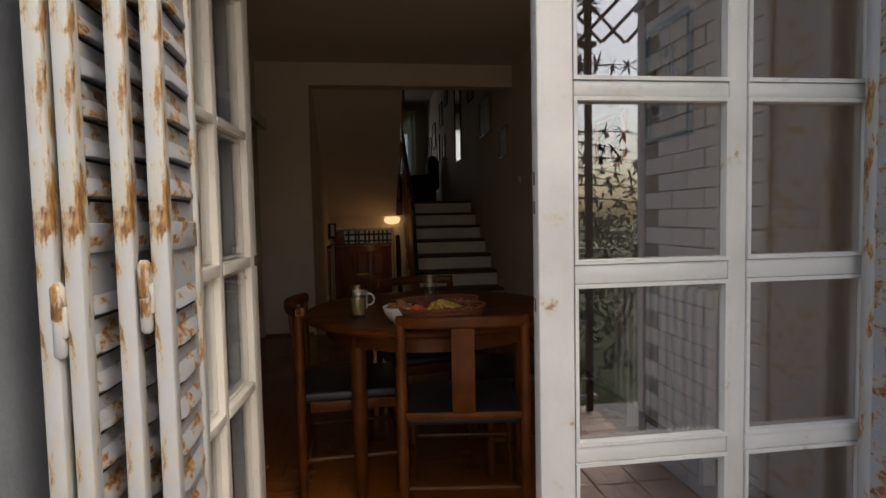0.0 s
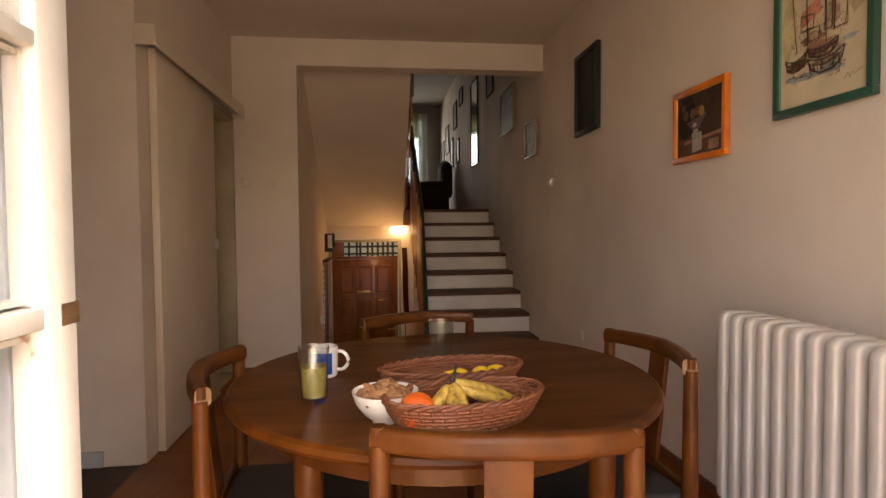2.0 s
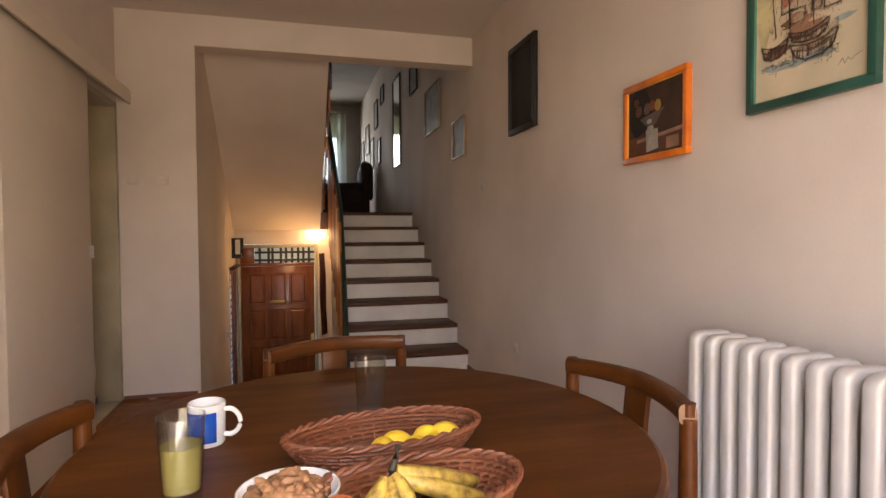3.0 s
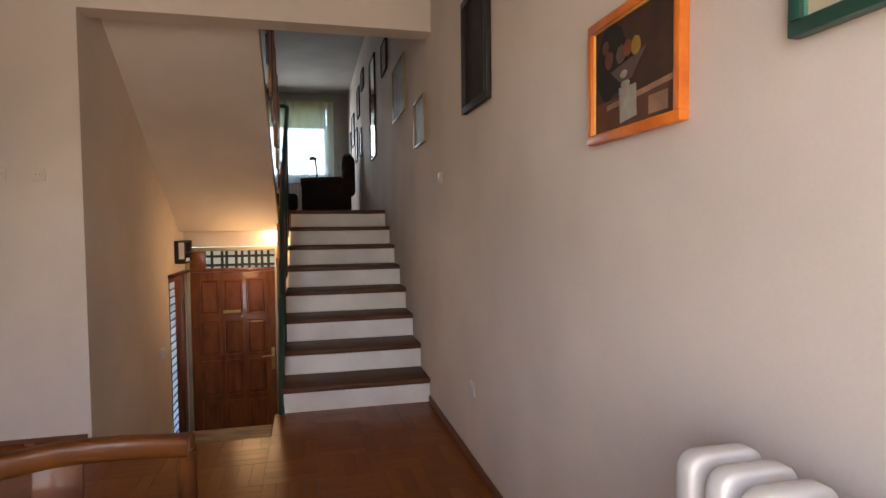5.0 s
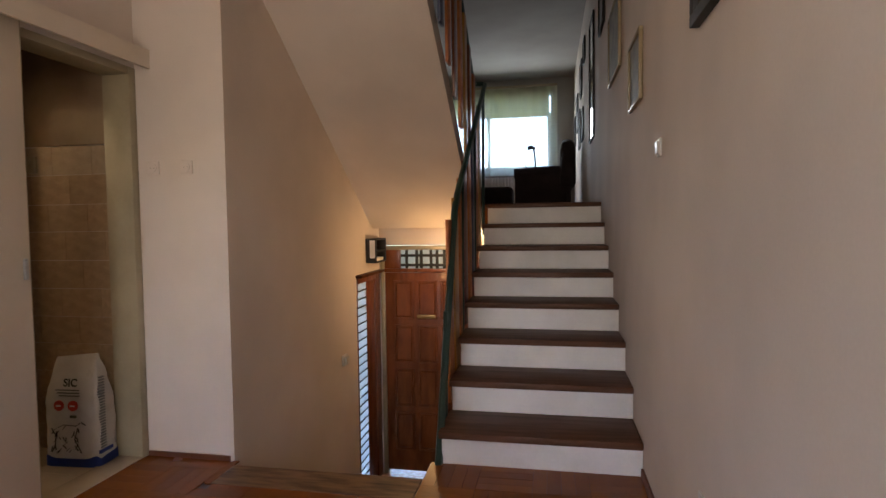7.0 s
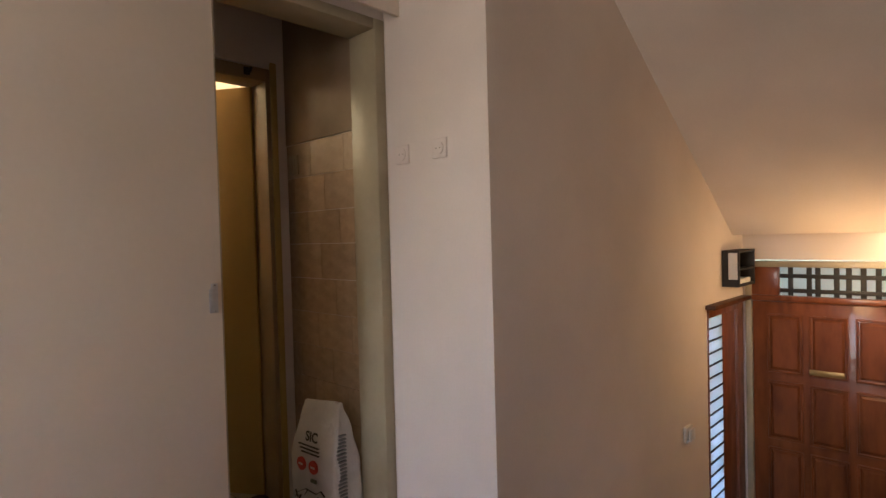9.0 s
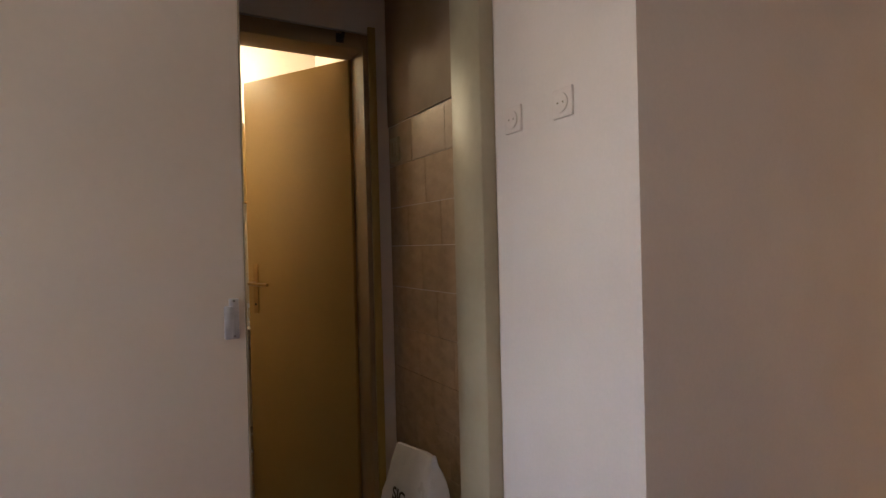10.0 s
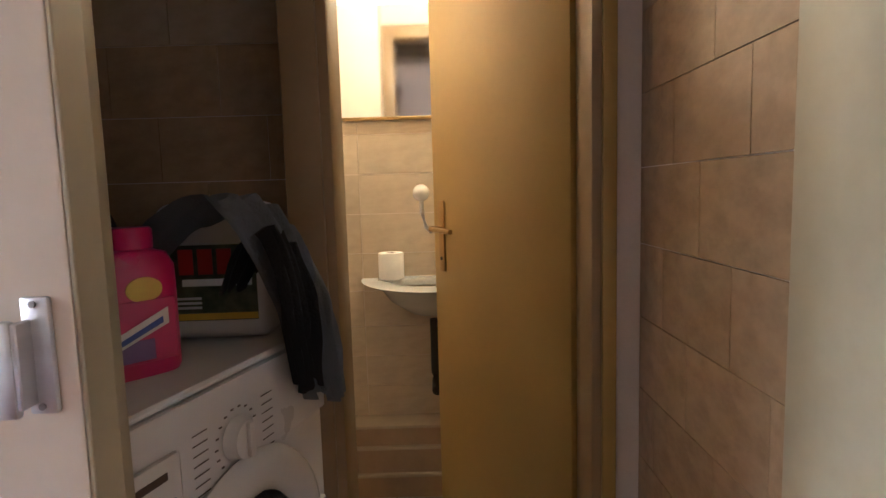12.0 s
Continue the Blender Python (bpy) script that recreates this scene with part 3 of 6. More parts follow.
right = window_leaf("french_window_closed", "closed french window leaf, peeling white paint and eight panes", pose(-0.265, -4.515, 0, 0, 0, 180), 1, 0.90, 0.395)
left = window_leaf("french_window_open", "open french window leaf, chipped white paint, beside the kitchen", pose(-1.965, -4.575, 0, 0, 0, 86.5), 1, 0.820, 0.425)
part("lock_rail_wear", rbox(0.775, 0.822, -0.002, 0.047, 1.014, 1.050, 0.003), "oldwood", left, "bare brown wood at the lock")
for z in (0.95, 1.17, 1.235):
    part("lock_plate", rbox(0.899, 0.9015, 0.018, 0.027, z, z + 0.03, 0.001), "oldwood", right)
f = thing("french_window_frame", "white painted fixed frame of the french window", "window frame", kind="structure")
part("jamb", rbox(-2.125, -2.02, -4.56, -4.475, 0, 2.32, 0.004), "whitewood", f)
part("jamb", rbox(-0.283, -0.25, -4.56, -4.465, 0, 2.32, 0.004), "whitewood", f)
part("head", rbox(-2.125, -0.283, -4.56, -4.475, 2.305, 2.348, 0.004), "whitewood", f)
part("threshold", rbox(-2.125, -0.283, -4.70, -4.46, -0.018, 0.016, 0.004), "oldwood", f)


def shutter(at):
    s = thing("folding_shutter", "grey metal louvred shutter leaf with flaking rusty paint", "shutter", "folded shutters of the french window", at)
    D = 0.245
    part("front_stile", rbox(-0.014, 0.014, 0, 0.032, 0.03, 2.30, 0.004), "shutter_edge", s)
    part("back_stile", rbox(-0.012, 0.012, D - 0.03, D, 0.03, 2.30, 0.004), "shutter_edge", s)
    for z in (0.03, 1.12, 2.27):
        part("rail", rbox(-0.010, 0.010, 0.032, D - 0.03, z, z + 0.05, 0.003), "shutter", s)
    z = 0.10
    while z < 2.25:
        if not 1.08 < z < 1.17:
            b = B()
            ys = [0.045 + (D - 0.09) * q / 8 for q in range(9)]
            prof = ((-0.001, 0.034), (0.0055, 0.022), (0.0100, 0.009), (0.0105, 0.002), (0.0060, -0.001), (-0.001, 0.001))
            rows = [[b.verts.new((0.004 + max(px, -0.001) * (1 if 0 < q < 8 else 0.3), y, z + pz)) for px, pz in prof] for q, y in enumerate(ys)]
            for r0, r1 in zip(rows, rows[1:]):
                for k in range(6):
                    b.faces.new((r0[k], r1[k], r1[(k + 1) % 6], r0[(k + 1) % 6]))
            b.faces.new(rows[0])
            b.faces.new(rows[-1][::-1])
            part("slat", b, "shutter", s)
            part("slit", box(B(), 0.0005, 0.0046, 0.050, D - 0.05, z - 0.0075, z - 0.0025), "black", s, smooth=0)
        z += 0.0655
    part("backing", box(B(), -0.004, 0.004, 0.032, D - 0.03, 0.08, 2.27), "shutter", s, smooth=0)
    return s


first = shutter(pose(-1.877, -4.785, 0, 0, 0, 3))
shs = [first] + [copy_thing(first, pose(x, y, 0, 0, 0, r)) for x, y, r in ((-1.930, -4.79, 2), (-1.998, -4.81, -1), (-2.036, -4.815, 0), (-0.375, -4.83, 0), (-0.322, -4.83, 0))]
for s, z in ((shs[0], 1.0), (shs[2], 0.97)):
    h = part("hinge", tube(B(), [(-0.024, 0.0, z - 0.012), (-0.024, 0.0, z - 0.006), (-0.024, 0.0, z + 0.045), (-0.024, 0.0, z + 0.047), (-0.024, 0.0, z + 0.052), (-0.024, 0.0, z + 0.100), (-0.024, 0.0, z + 0.108)], [0.006, 0.010, 0.010, 0.007, 0.011, 0.011, 0.006], 12), "shutter_edge", s, "rusty hinge knuckle")
    part("hinge_leaf", rbox(-0.030, -0.010, -0.007, 0.004, z + 0.02, z + 0.07, 0.003), "shutter_edge", s)


# ---- table ----
def table():
    t = thing("round_table", "round stained wooden dining table with thick rounded edge", "table")
    cx, cy, rx = -1.245, -3.160, 0.587
    prof = [(0, 0.716), (rx - 0.03, 0.716), (rx - 0.008, 0.722), (rx, 0.733), (rx - 0.005, 0.744), (rx - 0.014, 0.750), (0, 0.750)]
    part("tabletop", lathe(B(), prof, 64, cx, cy), "table", t, smooth=30)
    b = B()
    lathe(b, [(0.47, 0.65), (0.49, 0.65), (0.49, 0.715), (0.47, 0.715), (0.47, 0.65)], 48, cx, cy)
    part("apron", b, "chair", t)
    for a in (42, 132, 222, 318):
        x, y = cx + 0.46 * math.cos(radians(a)), cy + 0.46 * math.sin(radians(a))
        part("leg", lathe(B(), [(0, 0), (0.022, 0), (0.030, 0.35), (0.033, 0.62), (0.033, 0.70), (0, 0.70)], 14, x, y), "chair", t)
    return t


table()


def chair(at):
    """A low-backed chair that faces +y; its back is at y = 0."""
    c = thing("dining_chair", "stained beech chair with curved top rail and black leather seat", "chair", "chairs round the table", at)
    W = 0.225
    arc = [(0.48 * math.sin(radians(a)), 0.48 * (1 - math.cos(radians(a))), 0.798 - 0.008 * abs(a) / 29) for a in [-29 + 58 * q / 12 for q in range(13)]]
    b, rings = B(), []
    for i, (x, y, z) in enumerate(arc):
        q = radians(-29 + 58 * i / 12)
        n = Vector((-math.sin(q), math.cos(q), 0))
        d, h = 0.015 + 0.005 * math.cos(1.6 * q), 0.020 + 0.003 * math.cos(1.6 * q)
        sec = [(d * math.copysign(abs(math.cos(f)) ** 0.6, math.cos(f)), h * math.copysign(abs(math.sin(f)) ** 0.6, math.sin(f))) for f in [2 * math.pi * (q + 0.5) / 16 for q in range(16)]]
        rings.append([b.verts.new(Vector((x, y, z)) + n * u + Vector((0, 0, w))) for u, w in sec])
    for r0, r1 in zip(rings, rings[1:]):
        for k in range(16):
            b.faces.new((r0[k], r0[(k + 1) % 16], r1[(k + 1) % 16], r1[k]))
    for ends in (rings[0], rings[-1][::-1]):
        b.faces.new(ends).material_index = 1
    part("top_rail", b, ("chair", "rail_end"), c, "curved rail with worn pale end grain", smooth=50)
    for s in (-1, 1):
        x, y = s * 0.225, 0.052
        part("back_leg", tube(B(), [(x, y, 0), (x, y, 0.2), (x, y, 0.5), (x, y, 0.78)], [0.015, 0.019, 0.021, 0.018], 12), "chair", c)
        part("leg_dowel", tube(B(), [(x, y, 0.785), (x, y, 0.813)], 0.015, 10), "chair", c)
        part("front_leg", tube(B(), [(s * 0.215, 0.46, 0), (s * 0.215, 0.46, 0.2), (s * 0.215, 0.46, 0.45)], [0.014, 0.019, 0.020], 12), "chair", c)
        part("side_rail", rbox(s * 0.215 - 0.009, s * 0.215 + 0.009, 0.09, 0.445, 0.37, 0.415, 0.004), "chair", c)
        part("side_stretcher", tube(B(), [(s * 0.215, 0.08, 0.17), (s * 0.215, 0.455, 0.17)], 0.010, 8), "chair", c)
    part("splat", bev(hexa(B(), [(-0.042, 0.030, 0.455), (0.042, 0.030, 0.455), (0.042, 0.044, 0.455), (-0.042, 0.044, 0.455), (-0.042, -0.006, 0.785), (0.042, -0.006, 0.785), (0.042, 0.010, 0.785), (-0.042, 0.010, 0.785)]), 0.003), "chair", c)
    part("back_rail", rbox(-0.21, 0.21, 0.030, 0.048, 0.435, 0.462, 0.004), "chair", c)
    for y, z in ((0.075, 0.16), (0.46, 0.21)):
        part("stretcher", tube(B(), [(-0.21, y, z), (0.21, y, z)], 0.010, 8), "chair", c)
    part("front_rail", rbox(-0.2, 0.2, 0.45, 0.47, 0.36, 0.41, 0.004), "chair", c)
    b = bev(box(B(), -0.215, 0.215, 0.05, 0.475, 0.405, 0.452), 0.018, 3)
    part("seat", b, "leather", c, "worn black leather seat pad")
    return c


c0 = chair(pose(-1.213, -3.826, 0, 0, 0, -8))
for x, y, r in ((-1.89, -3.215, -87), (-0.572, -3.12, 94), (-1.280, -2.435, 195)):
    copy_thing(c0, pose(x, y, 0, 0, 0, r))


# ---- radiator ----
def radiator():
    r = thing("column_radiator", "white enamelled cast column radiator under the pictures", "radiator")
    def ring(x0, x1, z0, z1, rad):
        return [(cx + rad * math.cos(a), cz + rad * math.sin(a)) for cx, cz, q in ((x1 - rad, z1 - rad, 0), (x0 + rad, z1 - rad, 1), (x0 + rad, z0 + rad, 2), (x1 - rad, z0 + rad, 3))
                for a in [math.pi / 2 * (q + k / 5) for k in range(6)]]
    outer, inner = ring(-0.208, -0.062, 0.155, 0.848, 0.032), ring(-0.168, -0.102, 0.235, 0.772, 0.032)
    b, w, e = B(), 0.021, 0.009
    loops = []
    for pts, grow in ((outer, -1), (inner, 1)):
        mx, mz = -0.135, 0.5015
        for y, k in ((-w, e), (-w + e * 0.3, e * 0.3), (-w + e, 0), (w - e, 0), (w - e * 0.3, e * 0.3), (w, e)):
            loops.append([b.verts.new((x + grow * math.copysign(k, x - mx), y, z + grow * math.copysign(k, z - mz))) for x, z in pts])
    for l0, l1 in zip(loops[:5] + loops[6:11] + [loops[5], loops[6]], loops[1:6] + loops[7:12] + [loops[11], loops[0]]):
        for k in range(24):
            b.faces.new((l0[k], l0[(k + 1) % 24], l1[(k + 1) % 24], l1[k]))
    section = finish("section", b, "white_enamel", 60)
    for i in range(13):
        y = -2.858 - 0.070 * i
        o = new("section", section)
        o.parent = r
        o.matrix_basis = pose(0, y, 0.010)
        for z in (0.195, 0.81):
            part("nipple", tube(B(), [(-0.135, y - 0.050, z), (-0.135, y - 0.020, z)], 0.022, 12), "white_enamel", r)
    for y in (-2.92, -3.6):
        part("bracket", rbox(-0.085, -0.001, y - 0.009, y + 0.009, 0.60, 0.62, 0.002), "white_enamel", r)
        part("foot", rbox(-0.16, -0.10, y - 0.012, y + 0.012, 0.0, 0.15, 0.004), "white_enamel", r)
    return r


radiator()


# ---- pictures ----
def frame_bars(g, y0, y1, z0, z1, w, t, m):
    part("frame", rbox(-t, -0.002, y0, y1, z1 - w, z1, 0.003), m, g)
    part("frame", rbox(-t, -0.002, y0, y1, z0, z0 + w, 0.003), m, g)
    part("frame", rbox(-t, -0.002, y0, y0 + w, z0 + w, z1 - w, 0.003), m, g)
    part("frame", rbox(-t, -0.002, y1 - w, y1, z0 + w, z1 - w, 0.003), m, g)


def picture(name, label, y0, y1, z0, z1, w, t, m, inner, category="picture", glaze=True):
    g = thing(name, label, category)
    frame_bars(g, y0, y1, z0, z1, w, t, m)
    part("sheet" if category == "picture" else "mirror_plate", box(B(), -t * 0.5, -0.003, y0 + w, y1 - w, z0 + w, z1 - w), inner, g, smooth=0)
    return g


M["dark_paint"] = mat("dark_old_painting", (0.016, 0.012, 0.010), 0.85, dark=(0.009, 0.008, 0.008), scale=5, fine=25)
M["still_bg"] = mat("still_life_ground", (0.060, 0.026, 0.012), 0.75, dark=(0.015, 0.011, 0.010), scale=4, fine=22, spread=0)
M["sketch_bg"] = mat("watercolour_ground", (0.62, 0.52, 0.36), 0.6, dark=(0.50, 0.44, 0.30), scale=7, fine=18)
M["frame_lip"] = mat("pale_green_lip", (0.10, 0.25, 0.19), 0.35)
M["orange_lip"] = mat("pale_orange_lip", (0.85, 0.42, 0.08), 0.35)
M["print_grey"] = mat("faded_print", (0.27, 0.26, 0.23), 0.55, dark=(0.15, 0.16, 0.17), scale=9, fine=20)
for k, c in {"ink": (0.10, 0.065, 0.05), "pink": (0.68, 0.28, 0.17), "brownink": (0.36, 0.20, 0.12), "water": (0.36, 0.43, 0.42), "leafink": (0.10, 0.20, 0.06), "cloth": (0.38, 0.35, 0.30), "fruit": (0.20, 0.045, 0.015), "lemon": (0.34, 0.20, 0.03), "shelf": (0.11, 0.035, 0.015), "yellowwash": (0.62, 0.53, 0.29), "tanwash": (0.50, 0.36, 0.24)}.items():
    M[k] = mat("paint_" + k, c, 0.5, var=0.2, scale=14, fine=60)


def blob(bm, x, cy, cz, ry, rz, seg=14, wob=0.1, seed=0):
    """A thin flat patch of paint on a sheet that faces -x."""
    rnd = random.Random(seed)
    f = [(ry * (1 + rnd.uniform(-wob, wob)) * math.cos(2 * math.pi * k / seg), rz * (1 + rnd.uniform(-wob, wob)) * math.sin(2 * math.pi * k / seg)) for k in range(seg)]
    a = [bm.verts.new((x, cy + p, cz + q)) for p, q in f]
    c = [bm.verts.new((x + 0.0012, cy + p, cz + q)) for p, q in f]
    bm.faces.new(a)
    bm.faces.new(c[::-1])
    for k in range(seg):
        bm.faces.new((a[k], a[(k + 1) % seg], c[(k + 1) % seg], c[k]))
    return bm


def strokes(bm, x, pts, w=0.003):
    """A pen line over the sheet, from points (y, z)."""
    for (a, b), (c, d) in zip(pts, pts[1:]):
        n = Vector((0, c - a, d - b))
        if n.length < 1e-5:
            continue
        u = Vector((0, -n.z, n.y)).normalized() * w / 2
        p, q = Vector((x, a, b)), Vector((x, c, d))
        hexa(bm, [p - u, q - u, q + u, p + u, p - u - Vector((0.0006, 0, 0)), q - u - Vector((0.0006, 0, 0)), q + u - Vector((0.0006, 0, 0)), p + u - Vector((0.0006, 0, 0))])
    return bm


picture("black_picture", "nearly black old painting in a dark frame on the plastered wall", -1.262, -0.85, 1.795, 2.352, 0.035, 0.03, "framedark", "dark_paint")
o = picture("orange_framed_painting", "dark still life with fruit in a bright orange frame", -2.60, -2.155, 1.455, 1.782, 0.024, 0.028, "orange", "still_bg")
frame_bars(o, -2.578, -2.177, 1.477, 1.760, 0.005, 0.021, "orange_lip")
part("painted_shadow", blob(B(), -0.0152, -2.27, 1.66, 0.085, 0.10, seg=20, seed=9, wob=0.12), "dark_paint", o, smooth=0)
part("painted_table", box(B(), -0.0158, -0.0146, -2.57, -2.185, 1.484, 1.56), "shelf", o, smooth=0)
part("painted_board", hexa(B(), [(-0.0164, -2.56, 1.552), (-0.0164, -2.25, 1.535), (-0.0150, -2.25, 1.535), (-0.0150, -2.56, 1.552), (-0.0164, -2.56, 1.566), (-0.0164, -2.25, 1.549), (-0.0150, -2.25, 1.549), (-0.0150, -2.56, 1.566)]), "brownink", o, smooth=0)
part("painted_drawer", box(B(), -0.0168, -0.0160, -2.54, -2.46, 1.492, 1.535), "brownink", o, smooth=0)
part("painted_cloth", hexa(B(), [(-0.0176, -2.405, 1.500), (-0.0176, -2.325, 1.492), (-0.0150, -2.325, 1.492), (-0.0150, -2.405, 1.500), (-0.0176, -2.40, 1.578), (-0.0176, -2.318, 1.582), (-0.0150, -2.318, 1.582), (-0.0150, -2.40, 1.578)]), "cloth", o, smooth=0)
part("painted_foot", blob(B(), -0.0180, -2.352, 1.585, 0.022, 0.012, seed=5), "cloth", o, smooth=0)
part("painted_bowl", hexa(B(), [(-0.0184, -2.385, 1.595), (-0.0184, -2.325, 1.595), (-0.0172, -2.325, 1.595), (-0.0172, -2.385, 1.595), (-0.0184, -2.45, 1.655), (-0.0184, -2.275, 1.630), (-0.0172, -2.275, 1.630), (-0.0172, -2.45, 1.655)]), "ink", o, smooth=0)
part("painted_glint", blob(B(), -0.0188, -2.345, 1.612, 0.018, 0.010, seed=6), "cloth", o, smooth=0)
for k, (y, z, r, c) in enumerate(((-2.30, 1.655, 0.030, "dark_paint"), (-2.265, 1.665, 0.024, "shelf"), (-2.33, 1.665, 0.024, "ink"), (-2.365, 1.672, 0.021, "fruit"), (-2.405, 1.668, 0.023, "lemon"), (-2.25, 1.70, 0.018, "shelf"))):
    part("painted_fruit", blob(B(), -0.0180 - 0.0004 * k, y, z, r, r, seed=k), c, o, smooth=0)

o.matrix_basis = Matrix.Translation((0, -2.3925, -0.002)) @ Matrix.Diagonal((1, 0.91, 1, 1)) @ Matrix.Translation((0, 2.3775, 0))

g = picture("boat_drawing", "pen and watercolour of moored boats in a green frame", -3.28, -2.835, 1.535, 2.13, 0.026, 0.028, "framegreen", "sketch_bg")
frame_bars(g, -3.256, -2.859, 1.559, 2.106, 0.006, 0.020, "frame_lip")
g.matrix_basis = Matrix.Translation((0, -3.075, -0.002)) @ Matrix.Diagonal((1, 0.92, 1, 1)) @ Matrix.Translation((0, 3.0575, 0))
rnd = random.Random(5)


def scribble(bm, pts, w, times, wob):
    for _ in range(times):
        strokes(bm, -0.0195, [(y + rnd.gauss(0, wob), z + rnd.gauss(0, wob)) for y, z in pts], w)


def moored_boat(bm, cy, cz, w, h):
    hull = [(cy + w, cz + h), (cy + w * 0.8, cz), (cy + w * 0.3, cz - h * 0.5), (cy - w * 0.5, cz - h * 0.45), (cy - w * 0.9, cz + h * 0.1), (cy - w * 1.05, cz + h * 1.2)]
    scribble(bm, hull, 0.0012, 7, 0.0028)
    scribble(bm, [(cy + w, cz + h), (cy + w * 0.2, cz + h * 0.55), (cy - w * 0.5, cz + h * 0.7), (cy - w * 1.05, cz + h * 1.2)], 0.0011, 5, 0.0025)
    scribble(bm, [(cy + w * 0.9, cz + h * 0.5), (cy, cz + h * 0.1), (cy - w * 0.95, cz + h * 0.6)], 0.0010, 4, 0.0025)
    for _ in range(34):
        y = cy + w * rnd.uniform(-0.9, 0.9)
        strokes(bm, -0.0195, [(y, cz - h * 0.3), (y + rnd.uniform(-0.006, 0.006), cz + h * 0.6)], 0.0009)


b = B()
moored_boat(b, -2.945, 1.695, 0.050, 0.030)
moored_boat(b, -3.080, 1.668, 0.078, 0.036)
moored_boat(b, -3.066, 1.712, 0.066, 0.026)
for y0, z0, y1, z1 in ((-2.95, 1.74, -2.925, 1.95), (-3.0, 1.75, -2.985, 2.06), (-3.085, 1.74, -3.08, 2.09), (-3.12, 1.77, -3.13, 2.02)):
    scribble(b, [(y0, z0), ((y0 + y1) / 2, (z0 + z1) / 2), (y1, z1)], 0.0012, 4, 0.002)
for y0, y1, z0, z1 in ((-3.11, -3.08, 1.78, 1.90), (-3.17, -3.12, 1.77, 1.86), (-3.03, -2.97, 1.80, 1.845), (-3.055, -3.0, 1.76, 1.80)):
    scribble(b, [(y0, z0), (y0, z1), (y1, z1 + 0.006), (y1, z0), (y0, z0)], 0.0011, 4, 0.003)
for _ in range(220):
    y, z = rnd.uniform(-3.17, -2.92), rnd.uniform(1.63, 1.90)
    strokes(b, -0.0195, [(y, z), (y + rnd.uniform(-0.012, 0.012), z + rnd.uniform(-0.018, 0.018))], 0.0009)
for _ in range(30):
    y, z = rnd.uniform(-3.20, -2.89), rnd.uniform(1.88, 2.09)
    strokes(b, -0.0195, [(y, z), (y + rnd.uniform(-0.01, 0.01), z + rnd.uniform(-0.03, 0.03))], 0.0012)
for _ in range(26):
    y, z = rnd.uniform(-3.17, -2.90), rnd.uniform(1.645, 1.675)
    strokes(b, -0.0195, [(y, z), (y + rnd.uniform(-0.02, 0.02), z + rnd.uniform(-0.005, 0.005))], 0.002)
tagged(part("ink_drawing", b, "ink", g, smooth=0), kind="stuff")
washes = ((-2.90, 1.83, 0.035, 0.10, "yellowwash"), (-3.20, 1.88, 0.045, 0.09, "yellowwash"), (-3.12, 2.02, 0.05, 0.05, "yellowwash"), (-2.95, 2.0, 0.05, 0.05, "yellowwash"),
          (-2.945, 1.70, 0.045, 0.020, "brownink"), (-3.06, 1.735, 0.065, 0.022, "brownink"), (-3.02, 1.77, 0.05, 0.020, "brownink"), (-3.10, 1.82, 0.035, 0.045, "tanwash"), (-3.08, 1.69, 0.06, 0.018, "tanwash"),
          (-3.00, 1.652, 0.10, 0.012, "water"), (-3.10, 1.655, 0.05, 0.015, "water"), (-3.18, 1.73, 0.03, 0.008, "water"), (-2.92, 1.66, 0.03, 0.008, "water"), (-3.03, 1.775, 0.02, 0.015, "tanwash"), (-3.04, 1.975, 0.022, 0.030, "leafink"))
for k, (y, z, a, c, m) in enumerate(washes):
    part("colour_wash", blob(B(), -0.0145 - 0.0002 * k, y, z, a, c, seg=18, seed=k, wob=0.3), m, g, smooth=0)
part("pink_roof", hexa(B(), [(-0.0190, -3.06, 1.845), (-0.0190, -2.975, 1.815), (-0.0178, -2.975, 1.815), (-0.0178, -3.06, 1.845), (-0.0190, -3.055, 1.895), (-0.0190, -2.97, 1.865), (-0.0178, -2.97, 1.865), (-0.0178, -3.055, 1.895)]), "pink", g, smooth=0)
b = B()
strokes(b, -0.0195, [(-3.165, 1.605), (-3.178, 1.622), (-3.185, 1.606), (-3.195, 1.620), (-3.205, 1.610), (-3.215, 1.618), (-3.235, 1.625)], 0.0010)
part("scrawled_signature", b, "ink", g, smooth=0)

picture("small_print", "small faded print in a thin pale frame above the stairs", 0.17, 0.55, 1.81, 2.15, 0.016, 0.022, "framegold", "print_grey")
picture("glazed_print", "glazed grey print in a thin frame above the stairs", 1.00, 1.63, 2.19, 2.67, 0.014, 0.022, "framegold", "print_grey")
picture("dark_framed_print", "small glazed print in a dark frame high up", 2.05, 2.46, 2.82, 3.15, 0.014, 0.022, "framedark", "print_grey")
picture("tall_mirror", "tall narrow wall mirror in a thin dark frame", 3.12, 3.68, 2.07, 3.30, 0.012, 0.02, "framedark", "mirror", "mirror")
for i, (y0, y1, z0, z1) in enumerate(((4.5, 4.85, 3.22, 3.50), (5.2, 5.6, 2.95, 3.42), (4.9, 5.25, 2.30, 2.72), (5.7, 6.1, 2.30, 2.85), (6.3, 6.8, 2.65, 3.2), (7.1, 7.5, 2.5, 3.0))):
    picture("gallery_picture", "picture in a dark frame on the living room wall", y0, y1, z0, z1, 0.02, 0.022, "framedark", "print_grey")


